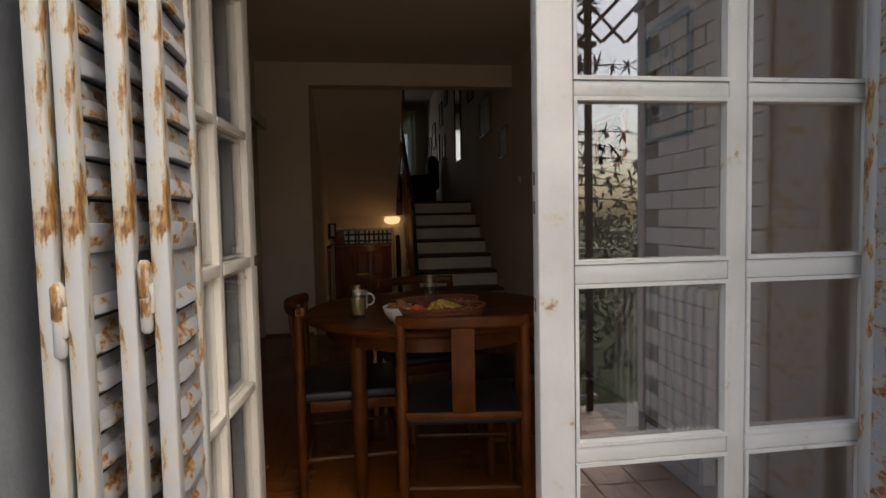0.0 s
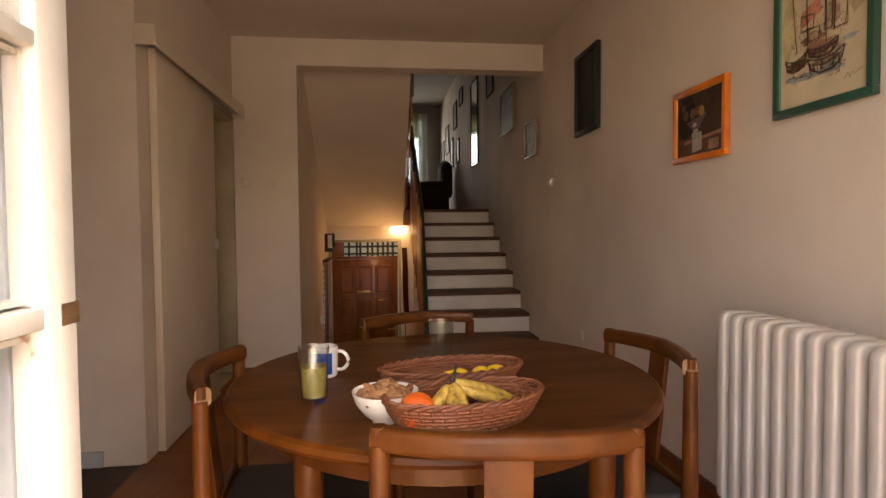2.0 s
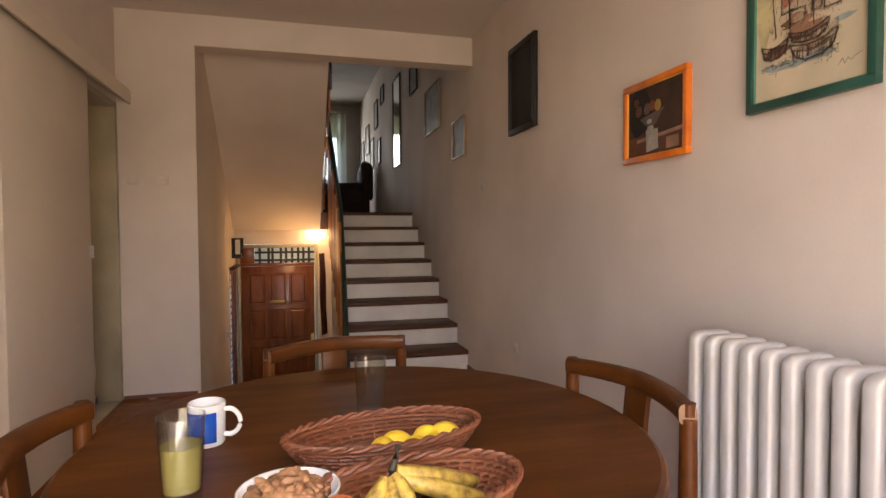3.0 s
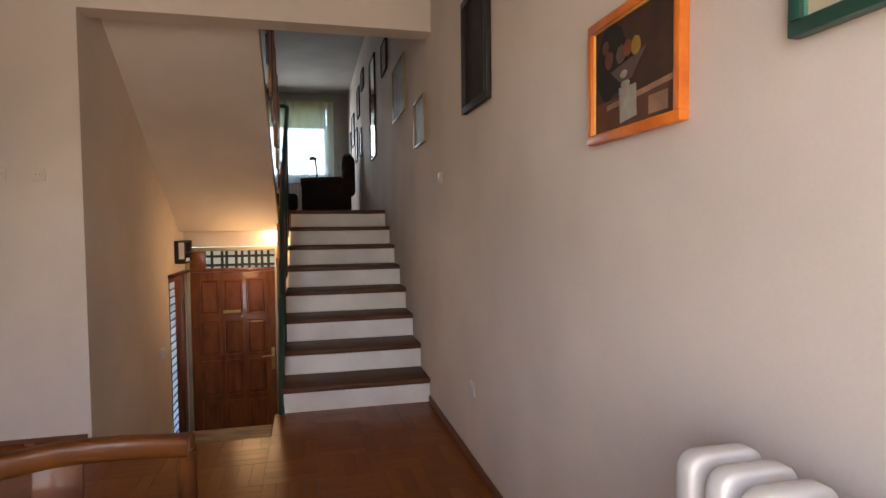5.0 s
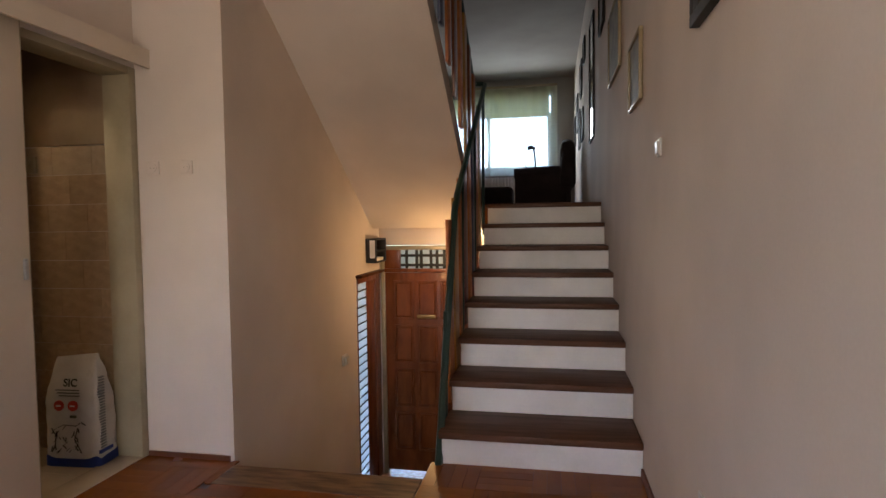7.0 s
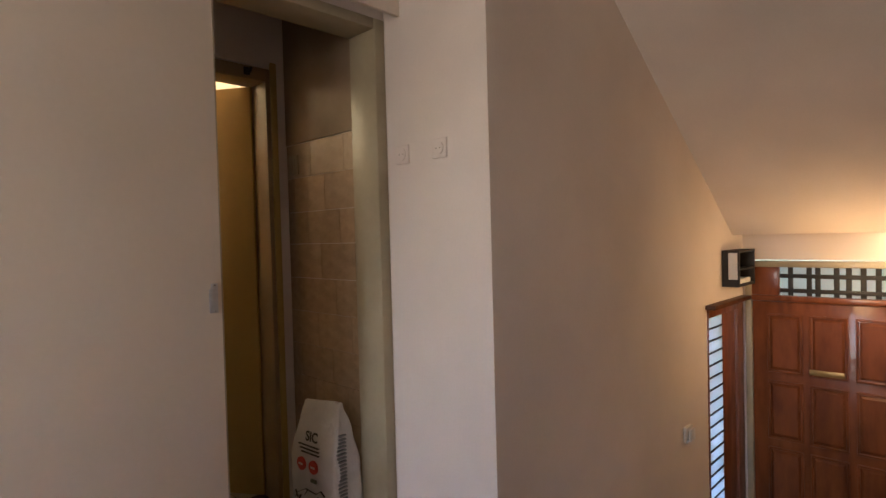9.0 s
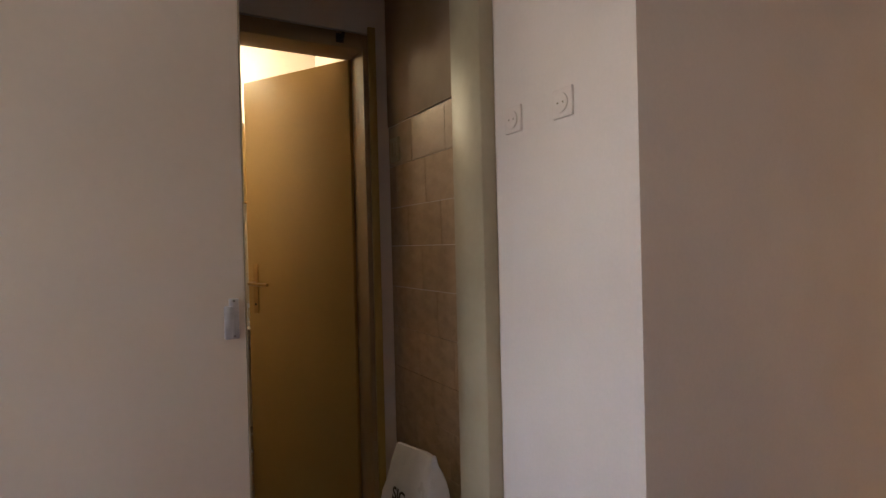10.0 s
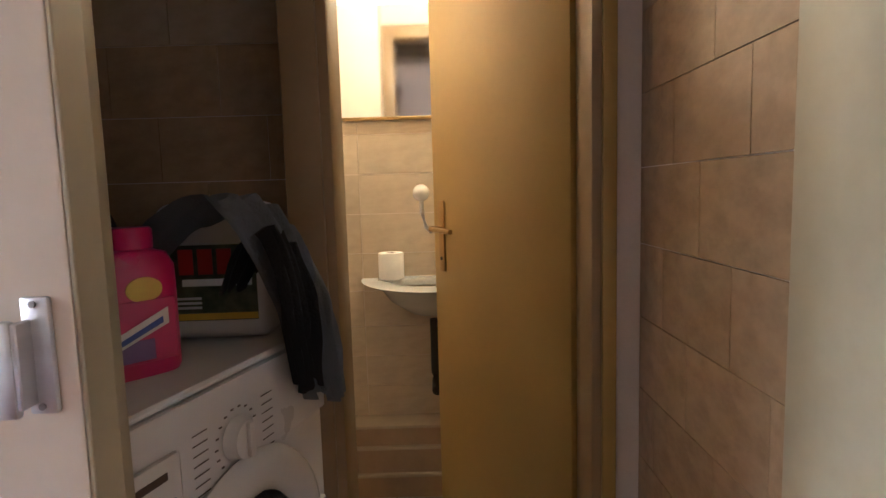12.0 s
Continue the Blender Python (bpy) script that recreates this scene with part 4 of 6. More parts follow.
# ---- switches and sockets ----
def plate(name, label, at):
    p = thing(name, label, "switch" if "switch" in name else "socket", at=at)
    part("plate", rbox(-0.035, 0.035, -0.008, 0, -0.035, 0.035, 0.003), "wall" if "pier" in label else "white_enamel", p)
    if "switch" in name:
        part("rocker", rbox(-0.026, 0.026, -0.0155, -0.010, -0.026, 0.026, 0.002), "white_enamel", p)
    else:
        part("insert", tube(B(), [(0, -0.008, 0), (0, -0.012, 0)], 0.023, 16), "wall" if "pier" in label else "white_enamel", p)
        for x in (-0.0095, 0.0095):
            part("pin_hole", tube(B(), [(x, -0.0121, 0), (x, -0.0128, 0)], 0.0025, 8), "framegold", p)
    return p


plate("wall_socket", "cream wall socket on the white pier", pose(-2.485, 0, 1.545))
plate("wall_socket", "cream wall socket on the white pier", pose(-2.290, 0, 1.545))
plate("light_switch", "white rocker switch on the plastered wall", pose(0, -0.25, 1.525, 0, 0, -90))
plate("low_wall_socket", "white wall socket near the floor", pose(0, -0.93, 0.40, 0, 0, -90))
plate("stairwell_switch", "cream switch on the stairwell wall", pose(XS, 1.60, 0.15, 0, 0, 90) @ Matrix.Diagonal((1.2, 2.4, 1.2, 1)))

# ---- skirting ----
for n, bb in (("baseboard", rbox(-0.014, -0.001, -4.46, 0.13, 0.0, 0.05, 0.003)), ("baseboard", rbox(XS - 0.5, XS - 0.02, -0.013, -0.001, 0.0, 0.03, 0.002)), ("baseboard", rbox(-3.9, -2.78, -1.848, -1.836, 0.0, 0.08, 0.003))):
    setting(n, bb, "wall_out" if bb.verts and list(bb.verts)[0].co.x < -2.7 else "trim", "low skirting along the foot of the wall", "baseboard")


# ---- table things ----
TX = 0.7505


def tumbler(name, label, x, y, juice):
    g = thing(name, label, "glass", at=pose(x, y, TX))
    part("wall", lathe(B(), [(0, 0), (0.029, 0), (0.030, 0.004), (0.037, 0.134), (0.0355, 0.134), (0.0285, 0.014), (0, 0.012)], 28), "clearglass", g)
    if juice:
        M["juice"] = mat("cloudy_lemon_juice", (0.27, 0.225, 0.075), 0.25, var=0.04, bump=0)
        part("juice", lathe(B(), [(0, 0.0145), (0.0282, 0.0145), (0.0322, 0.086), (0, 0.086)], 28), "juice", g)
    return g


tumbler("juice_glass", "tall glass half full of cloudy yellow juice", -1.582, -3.378, True)
tumbler("empty_glass", "empty clear glass on the table", -1.238, -3.06, False)
m = thing("mug", "white mug with dark blue print", "mug", at=pose(-1.578, -3.140, TX, 0, 0, -12) @ Matrix.Scale(0.87, 4))
part("cup", lathe(B(), [(0, 0), (0.036, 0), (0.040, 0.006), (0.042, 0.096), (0.039, 0.097), (0.037, 0.008), (0, 0.008)], 30), "ceramic", m)
part("handle", tube(B(), [(0.040, 0, 0.080)] + [(0.046 + 0.030 * math.cos(radians(q)), 0, 0.051 + 0.031 * math.sin(radians(q))) for q in range(75, -76, -15)] + [(0.039, 0, 0.022)], 0.0058, 10), "ceramic", m)
M["mugblue"] = mat("blue_print", (0.01, 0.055, 0.27), 0.15, var=0.1)
b = B()
for k in range(9):
    a0, a1 = radians(-150 + 12 * k), radians(-138 + 12 * k)
    hexa(b, [(0.0418 * math.cos(a0), 0.0418 * math.sin(a0), 0.012), (0.0418 * math.cos(a1), 0.0418 * math.sin(a1), 0.012), (0.0426 * math.cos(a1), 0.0426 * math.sin(a1), 0.012), (0.0426 * math.cos(a0), 0.0426 * math.sin(a0), 0.012),
             (0.0424 * math.cos(a0), 0.0424 * math.sin(a0), 0.080), (0.0424 * math.cos(a1), 0.0424 * math.sin(a1), 0.080), (0.0432 * math.cos(a1), 0.0432 * math.sin(a1), 0.080), (0.0432 * math.cos(a0), 0.0432 * math.sin(a0), 0.080)])
part("blue_print", b, "mugblue", m)

w = thing("white_bowl", "white ceramic bowl on the table, full of nuts", "bowl", at=pose(-1.415, -3.540, TX) @ Matrix.Scale(0.81, 4))
part("bowl", lathe(B(), [(0, 0), (0.034, 0), (0.036, 0.008), (0.055, 0.022), (0.078, 0.052), (0.088, 0.083), (0.084, 0.083), (0.074, 0.055), (0.050, 0.026), (0, 0.016)], 36), "ceramic", w)
M["nut"] = mat("nut_shell", (0.25, 0.12, 0.05), 0.7, spread=0.15, bump=0.4, fine=120)
nuts = thing("nuts", "heap of brown walnuts and peanuts in the bowl", "nuts", at=pose(-1.415, -3.540, TX) @ Matrix.Scale(0.81, 4))
rnd = random.Random(3)
nb = []
for q in range(4):
    b = ball(B(), (0, 0, 0), 0.0105, 1.7 + 0.2 * q, 1, 0.9, 9)
    for v in b.verts:
        v.co *= 1 - 0.22 * math.exp(-(v.co.x / 0.005) ** 2) + 0.10 * noise.noise(v.co * 160 + Vector((q, 0, 0)))
    nb.append(finish("nut", b, "nut", 60))
for k in range(85):
    a, r = rnd.uniform(0, 6.28), 0.070 * math.sqrt(rnd.random())
    o = new("nut", nb[k % 4])
    o.parent = nuts
    o.matrix_basis = pose(r * math.cos(a), r * math.sin(a), 0.062 + 0.040 * (1 - r / 0.07) + rnd.uniform(0, 0.008), rnd.uniform(0, 180), rnd.uniform(-30, 30), rnd.uniform(0, 180))

M["wicker"] = mat("brown_wicker", (0.14, 0.040, 0.011), 0.6, spread=0.2, dark=(0.15, 0.05, 0.02), scale=40, fine=150)


def basket(name, label, x, y, rot, a, c, h):
    """An oval basket of round willow rods woven over stakes."""
    g = thing(name, label, "basket", at=pose(x, y, TX, 0, 0, rot))
    n, rows = 40, int(h / 0.0062)
    for k in range(rows):
        u = k / (rows - 1)
        s = 0.78 + 0.22 * u ** 0.7
        pts = []
        for j in range(n * 2 + 1):
            ang = 2 * math.pi * j / (n * 2)
            off = 0.0020 * (1 if (j + k) % 2 else -1)
            pts.append(((a * s + off) * math.cos(ang), (c * s + off) * math.sin(ang), 0.006 + h * u))
        part("woven_rod", tube(B(), pts, 0.0039, 5, caps=False), "wicker", g)
    for j in range(n):
        ang = 2 * math.pi * j / n
        b = tube(B(), [(a * s0 * math.cos(ang), c * s0 * math.sin(ang), 0.004 + h * u) for u, s0 in ((0, 0.78), (0.5, 0.91), (1, 1.0))], 0.0030, 5)
        part("stake", b, "wicker", g)
    for ph in (0, 1):
        pts = [((a + 0.004 * math.cos(18 * t + ph * math.pi)) * math.cos(t), (c + 0.004 * math.cos(18 * t + ph * math.pi)) * math.sin(t), h + 0.010 + 0.004 * math.sin(18 * t + ph * math.pi)) for t in [2 * math.pi * q / 144 for q in range(145)]]
        part("braided_rim", tube(B(), pts, 0.0042, 6, caps=False), "wicker", g)
    b = B()
    for k in range(int(1.5 * c / 0.0085)):
        yy = -0.76 * c + k * 0.0085
        e = a * 0.78 * math.sqrt(max(0, 1 - (yy / (0.79 * c)) ** 2))
        if e > 0.02:
            tube(b, [(-e + 2 * e * q / 12, yy, 0.006 + 0.0022 * (1 if (q + k) % 2 else -1)) for q in range(13)], 0.0042, 5)
    part("base_weave", b, "wicker", g)
    return g


basket("fruit_basket", "oval brown wicker basket holding bananas and an orange", -1.247, -3.570, 13, 0.174, 0.096, 0.054)
basket("lemon_basket", "oval brown wicker basket holding yellow fruit", -1.240, -3.300, 8, 0.187, 0.094, 0.044)
M["banana"] = mat("ripe_banana", (0.44, 0.30, 0.045), 0.5, dark=(0.13, 0.07, 0.02), scale=60, fine=120, stretch=(1, 1, 1))
M["stalk"] = mat("black_stalk", (0.03, 0.025, 0.015), 0.6)
M["orangefruit"] = mat("orange_peel", (0.58, 0.10, 0.012), 0.42, bump=0.3, fine=260, var=0.1)
M["lemonfruit"] = mat("lemon_peel", (0.75, 0.52, 0.03), 0.42, bump=0.25, fine=200, var=0.1)
bs = thing("banana_bunch", "bunch of spotted ripe bananas in the basket", "bananas", at=pose(-1.278, -3.566, TX + 0.022))
for k, (ang, ln, lift) in enumerate(((-130, 0.080, 0.0), (-88, 0.078, 0.0), (-62, 0.074, 0.004), (-8, 0.15, 0.0), (6, 0.165, 0.008), (20, 0.14, 0.0))):
    pts, rs = [], []
    for q in range(10):
        u = q / 9
        r = 0.01 + ln * u
        bend = radians(ang) + 0.5 * (u - 0.3) * (1 if k > 2 else -0.6)
        pts.append((r * math.cos(bend), r * math.sin(bend), 0.055 + lift - 0.065 * u ** 1.2))
        rs.append(0.0045 + 0.0095 * math.sin(math.pi * min(1, 0.12 + 0.86 * u)) ** 0.6)
    bn = part("banana", tube(B(), pts, rs, 7), "banana", bs, smooth=60)
    part("tip", tube(B(), [pts[-1], (pts[-1][0] * 1.04, pts[-1][1] * 1.04, pts[-1][2])], [0.006, 0.004], 6), "stalk", bn)
part("stalk", tube(B(), [(0, 0, 0.045), (0.004, 0.0, 0.066), (0.010, -0.002, 0.082), (0.013, -0.003, 0.100)], [0.010, 0.006, 0.0045, 0.006], 10), "stalk", bs, "black bunch stalk")
o = thing("orange_fruit", "bright orange fruit in the basket", "orange")
part("peel", ball(B(), (-1.352, -3.618, TX + 0.044), 0.038, seg=20), "orangefruit", o, smooth=60)
for k, (x, y) in enumerate(((-1.16, -3.215), (-1.10, -3.20), (-1.19, -3.24), (-1.13, -3.25), (-1.06, -3.19))):
    o = thing("lemon", "small yellow lemon in the basket", "lemon", "lemons in the basket")
    b = ball(B(), (0, 0, 0), 0.024, 1.28, 1, 1, 16)
    part("peel", b, "lemonfruit", o, smooth=60, at=pose(x - 0.062, y - 0.100, TX + 0.027, 0, 8, 40 * k))

# ---- entrance hall ----
def front_door():
    d = thing("front_door", "brown panelled wooden front door down in the entrance hall", "door")
    x0, x1, y, z0, z1 = -2.015, -1.175, 2.60, -1.18, 0.765
    part("leaf", rbox(x0, x1, y, y + 0.045, z0, z1, 0.004), "doorwood", d)
    for c in range(3):
        for r in range(4):
            px, pz = x0 + 0.085 + 0.232 * c, -0.972 + 0.4285 * r
            w, h = 0.195, 0.375
            for a0, a1, b0, b1 in ((px, px + w, pz, pz + 0.014), (px, px + w, pz + h - 0.014, pz + h), (px, px + 0.014, pz + 0.014, pz + h - 0.014), (px + w - 0.014, px + w, pz + 0.014, pz + h - 0.014)):
                part("moulding", rbox(a0, a1, y - 0.012, y - 0.0005, b0, b1, 0.003, 1), "doorwood", d)
            b = hexa(B(), [(px + 0.03, y - 0.010, pz + 0.035), (px + w - 0.03, y - 0.010, pz + 0.035), (px + w - 0.018, y - 0.0006, pz + 0.02), (px + 0.018, y - 0.0006, pz + 0.02),
                           (px + 0.03, y - 0.010, pz + h - 0.035), (px + w - 0.03, y - 0.010, pz + h - 0.035), (px + w - 0.018, y - 0.0006, pz + h - 0.02), (px + 0.018, y - 0.0006, pz + h - 0.02)])
            part("panel", b, "doorwood", d, smooth=0)
    part("letter_flap", rbox(-1.70, -1.52, y - 0.014, y - 0.001, 0.325, 0.36, 0.002), "brass", d)
    h = part("handle_plate", rbox(-1.225, -1.19, y - 0.008, y - 0.0005, -0.30, -0.06, 0.002), "brass", d)
    part("lever", tube(B(), [(-1.207, y - 0.005, -0.14), (-1.207, y - 0.05, -0.14), (-1.32, y - 0.05, -0.145)], 0.009, 8), "brass", h)
    return d


front_door()
f = thing("front_door_frame", "wooden front door frame with a barred fanlight", "door frame", kind="structure")
part("jamb", rbox(-2.055, -2.018, 2.585, 2.66, HALL, 1.025, 0.004), "olive", f)
part("jamb", rbox(-1.172, -1.135, 2.585, 2.66, HALL, 1.025, 0.004), "olive", f)
part("transom", rbox(-2.018, -1.172, 2.585, 2.66, 0.768, 0.805, 0.004), "doorwood", f)
part("head", rbox(-2.018, -1.172, 2.585, 2.66, 0.985, 1.025, 0.004), "olive", f)
part("fanlight_surround", rbox(-2.018, -1.86, 2.60, 2.64, 0.805, 0.985, 0.003), "doorwood", f)
part("fanlight_pane", box(B(), -1.858, -1.172, 2.628, 2.632, 0.806, 0.984), "frosted", f, smooth=0)
for x in (-1.80, -1.70, -1.655, -1.56, -1.50, -1.43, -1.36, -1.30, -1.235):
    part("grille_bar", rbox(x - 0.014, x + 0.014, 2.612, 2.622, 0.806, 0.984, 0.002), "black", f)
for z in (0.838, 0.93):
    part("grille_rail", rbox(-1.858, -1.172, 2.605, 2.6115, z - 0.013, z + 0.013, 0.002), "black", f)

f = thing("hall_sidelight", "tall side window with narrow glass slats and brown frame", "window", kind="structure")
X0 = XS - 0.10
part("frame_post", rbox(XS - 0.12, XS + 0.004, 1.932, 1.952, -1.2, 0.75, 0.003), "doorwood", f)
part("frame_panel", rbox(XS - 0.10, XS - 0.012, 2.225, 2.46, HALL, 0.75, 0.003), "doorwood", f)
part("frame_post", rbox(XS - 0.12, XS + 0.004, 2.46, 2.58, HALL, 0.78, 0.003), "trim", f)
part("frame_head", rbox(XS - 0.12, XS + 0.004, 1.965, 2.46, 0.72, 0.772, 0.003), "doorwood", f)
part("ledge", rbox(XS - 0.12, XS + 0.055, 1.91, 2.58, 0.774, 0.80, 0.004), "chair", f, "varnished wooden ledge")
part("sill", rbox(XS - 0.12, XS + 0.04, 1.95, 2.28, -1.215, -1.10, 0.004), "ceramic", f)
z = -1.085
while z < 0.70:
    part("glass_slat", rbox(XS - 0.03, XS - 0.012, 1.955, 2.222, z, z + 0.062, 0.003), "frosted", f)
    part("slat_joint", rbox(XS - 0.028, XS - 0.008, 1.955, 2.222, z + 0.062, z + 0.0725, 0.001, 1), "black", f)
    z += 0.0725

b = thing("key_box", "open dark wooden wall box holding a pale card", "wall box")
part("back", rbox(XS + 0.001, XS + 0.012, 2.19, 2.50, 0.885, 1.105, 0.002), "framedark", b)
for a in ((2.19, 2.205, 0.885, 1.105), (2.485, 2.50, 0.885, 1.105), (2.205, 2.485, 0.885, 0.90), (2.205, 2.485, 1.09, 1.105), (2.205, 2.485, 0.985, 0.995)):
    part("side", rbox(XS + 0.012, XS + 0.10, *a, 0.002), "framedark", b)
part("card", rbox(XS + 0.04, XS + 0.09, 2.186, 2.1895, 0.93, 1.09, 0.001, 1), "paper", b)
part("papers", rbox(XS + 0.02, XS + 0.085, 2.22, 2.46, 0.90, 0.93, 0.004), "paper", b)

l = thing("hall_lamp", "lit opal glass ceiling lamp in the entrance hall", "lamp")
part("base", lathe(B(), [(0, 1.185), (0.075, 1.185), (0.075, 1.199), (0, 1.199)], 24, -1.16, 2.50), "white_enamel", l)
s = part("shade", lathe(B(), [(0, 1.075), (0.05, 1.078), (0.10, 1.10), (0.118, 1.14), (0.105, 1.18), (0.075, 1.186), (0, 1.186)], 28, -1.16, 2.50), "lamp", l)
s.visible_shadow = False
part("doormat", rbox(-1.9, -1.25, 2.0, 2.45, HALL + 0.001, HALL + 0.015, 0.005), "tread", thing("doormat", "dark doormat behind the front door", "doormat"))
r = thing("hanging_coat", "dark red coat hanging under the stairs", "coat")
rnd = random.Random(8)
b = B()
g = [[b.verts.new((-1.135 + 0.075 * u + 0.02 * v + 0.004 * math.sin(9 * v + 5 * u) - 0.006 * (i % 2), 2.22 + 0.16 * u, 0.92 - 0.95 * v)) for i, u in enumerate([q / 8 for q in range(9)])] for v in [q / 10 for q in range(11)]]
for r0, r1 in zip(g, g[1:]):
    for k in range(8):
        b.faces.new((r0[k], r0[k + 1], r1[k + 1], r1[k]))
bmesh.ops.solidify(b, geom=list(b.faces), thickness=0.015)
part("cloth", b, "red", r)

# ---- living room ----
def armchair():
    a = thing("armchair", "dark brown plush armchair with rounded back against the wall", "armchair", at=pose(-0.06, 5.5, LAND))
    part("base", rbox(-0.80, -0.10, -0.36, 0.36, 0.06, 0.34, 0.04, 3), "upholstery", a)
    part("seat_cushion", rbox(-0.84, -0.22, -0.24, 0.24, 0.345, 0.47, 0.05, 3), "upholstery", a)
    for s in (-1, 1):
        b = B()
        tube(b, [(-0.86, s * 0.33, 0.50), (-0.55, s * 0.33, 0.51), (-0.18, s * 0.33, 0.53)], [0.070, 0.075, 0.07], 14)
        part("arm", b, "upholstery", a, smooth=60)
        part("arm_panel", rbox(-0.85, -0.16, s * 0.33 - 0.06, s * 0.33 + 0.06, 0.06, 0.50, 0.02), "upholstery", a)
    b = B()
    tube(b, [(-0.16, -0.36, 0.30), (-0.14, -0.37, 0.66), (-0.13, -0.27, 0.84), (-0.13, 0, 0.90), (-0.13, 0.27, 0.84), (-0.14, 0.37, 0.66), (-0.16, 0.36, 0.30)], 0.095, 14)
    part("backrest_roll", b, "upholstery", a, smooth=60)
    part("backrest", rbox(-0.24, -0.03, -0.33, 0.33, 0.30, 0.88, 0.07, 3), "upholstery", a)
    for x, y in ((-0.78, -0.3), (-0.78, 0.3), (-0.12, -0.3), (-0.12, 0.3)):
        part("foot", rbox(x - 0.025, x + 0.025, y - 0.025, y + 0.025, 0.001, 0.06, 0.005), "tread", a)
    return a


armchair()


def curtain(name, label, x0, x1, y, z0, z1, waves, depth, m, group=""):
    c = thing(name, label, "curtain", group)
    b = B()
    n = waves * 8
    cols = []
    for k in range(n + 1):
        u = k / n
        cols.append([b.verts.new((x0 + (x1 - x0) * u, y + depth * (0.7 + 0.3 * (1 - v)) * math.sin(2 * math.pi * waves * u + 0.5 * math.sin(5 * u)), z1 - (z1 - z0) * v)) for v in (0, 0.25, 0.5, 0.75, 1)])
    for c0_, c1_ in zip(cols, cols[1:]):
        for k in range(4):
            b.faces.new((c0_[k], c1_[k], c1_[k + 1], c0_[k + 1]))
    part("cloth", b, m, c, smooth=60)
    return c


curtain("net_curtain", "thin white net curtain over the living room window", -2.5, -0.30, 7.86, 2.10, 3.70, 13, 0.014, "net")
r = thing("curtain_rod", "pale curtain rail at the living room ceiling", "curtain rod")
part("rail", rbox(-2.7, -0.30, 7.83, 7.89, 3.705, 3.74, 0.004), "olive", r)
for x in (-2.6, -1.5, -0.4):
    part("bracket", rbox(x - 0.01, x + 0.01, 7.89, 7.999, 3.715, 3.73, 0.002), "olive", r)
f = thing("roller_blind", "yellowish translucent blind rolled half down behind the net curtain", "blind")
part("cloth", box(B(), -2.58, -0.44, 7.975, 7.978, 3.22, 3.62), "blindcloth", f, smooth=0)
part("bottom_bar", rbox(-2.58, -0.44, 7.968, 7.985, 3.205, 3.22, 0.003), "olive", f)
f = thing("living_window", "white framed living room window behind a net curtain", "window", kind="structure")
for a in ((-2.6, -2.54, 2.22, 3.26), (-0.48, -0.42, 2.22, 3.26), (-1.60, -1.54, 2.28, 3.20), (-2.54, -0.48, 2.22, 2.28), (-2.54, -0.48, 3.20, 3.26)):
    part("frame_bar", rbox(a[0], a[1], 8.03, 8.09, a[2], a[3], 0.004), "white_enamel", f)
for x0, x1 in ((-2.54, -1.60), (-1.54, -0.48)):
    part("pane", box(B(), x0, x1, 8.055, 8.060, 2.28, 3.20), "pane", f, smooth=0).visible_shadow = False
    part("top_pane", box(B(), x0, x1, 8.055, 8.060, 3.26, 3.60), "pane", f, smooth=0).visible_shadow = False
r = thing("living_radiator", "white radiator under the living room window", "radiator")
for k in range(20):
    part("section", rbox(-2.0 + 0.06 * k, -1.955 + 0.06 * k, 7.70, 7.80, LAND + 0.12, LAND + 0.66, 0.012), "white_enamel", r)
part("pipe", tube(B(), [(-2.02, 7.75, LAND + 0.15), (-0.80, 7.75, LAND + 0.15)], 0.012, 8), "white_enamel", r)
part("support", rbox(-1.9, -0.9, 7.74, 7.76, LAND, LAND + 0.12, 0.003), "white_enamel", r)
s = thing("footstool", "low dark red upholstered footstool in the living room", "footstool")
part("cushion", rbox(-1.55, -0.98, 5.6, 6.1, LAND + 0.10, LAND + 0.36, 0.05, 3), "upholstery", s)
part("plinth", rbox(-1.50, -1.03, 5.65, 6.05, LAND + 0.001, LAND + 0.10, 0.01), "tread", s)
t = thing("side_table", "small dark wooden side table by the window", "side table")
part("top", lathe(B(), [(0, 0.56), (0.22, 0.56), (0.22, 0.58), (0, 0.58)], 24, -0.70, 6.35), "tread", t)
part("column", lathe(B(), [(0, 0.03), (0.03, 0.03), (0.02, 0.3), (0.03, 0.56), (0, 0.56)], 12, -0.70, 6.35), "tread", t)
part("base", lathe(B(), [(0, 0.0), (0.16, 0.0), (0.15, 0.03), (0, 0.03)], 20, -0.70, 6.35), "tread", t)
t.matrix_basis = pose(0, 0, LAND + 0.001)
d = thing("desk_lamp", "black bent desk lamp with a loop of cable", "lamp", at=pose(0, 0, LAND + 0.581))
part("base", lathe(B(), [(0, 0), (0.06, 0), (0.055, 0.015), (0, 0.018)], 20, -0.66, 6.35), "black", d)
part("stem", tube(B(), [(-0.66, 6.35, 0.015), (-0.66, 6.35, 0.20), (-0.68, 6.35, 0.36), (-0.69, 6.35, 0.40)], 0.014, 8), "black", d)
part("head", tube(B(), [(-0.66, 6.35, 0.405), (-0.72, 6.35, 0.43), (-0.78, 6.35, 0.41)], [0.02, 0.035, 0.028], 10), "black", d)
part("cable", tube(B(), [(-0.76, 6.35, 0.40), (-0.84, 6.35, 0.34), (-0.85, 6.35, 0.22), (-0.80, 6.35, 0.12), (-0.74, 6.35, 0.08)], 0.005, 6), "black", d)

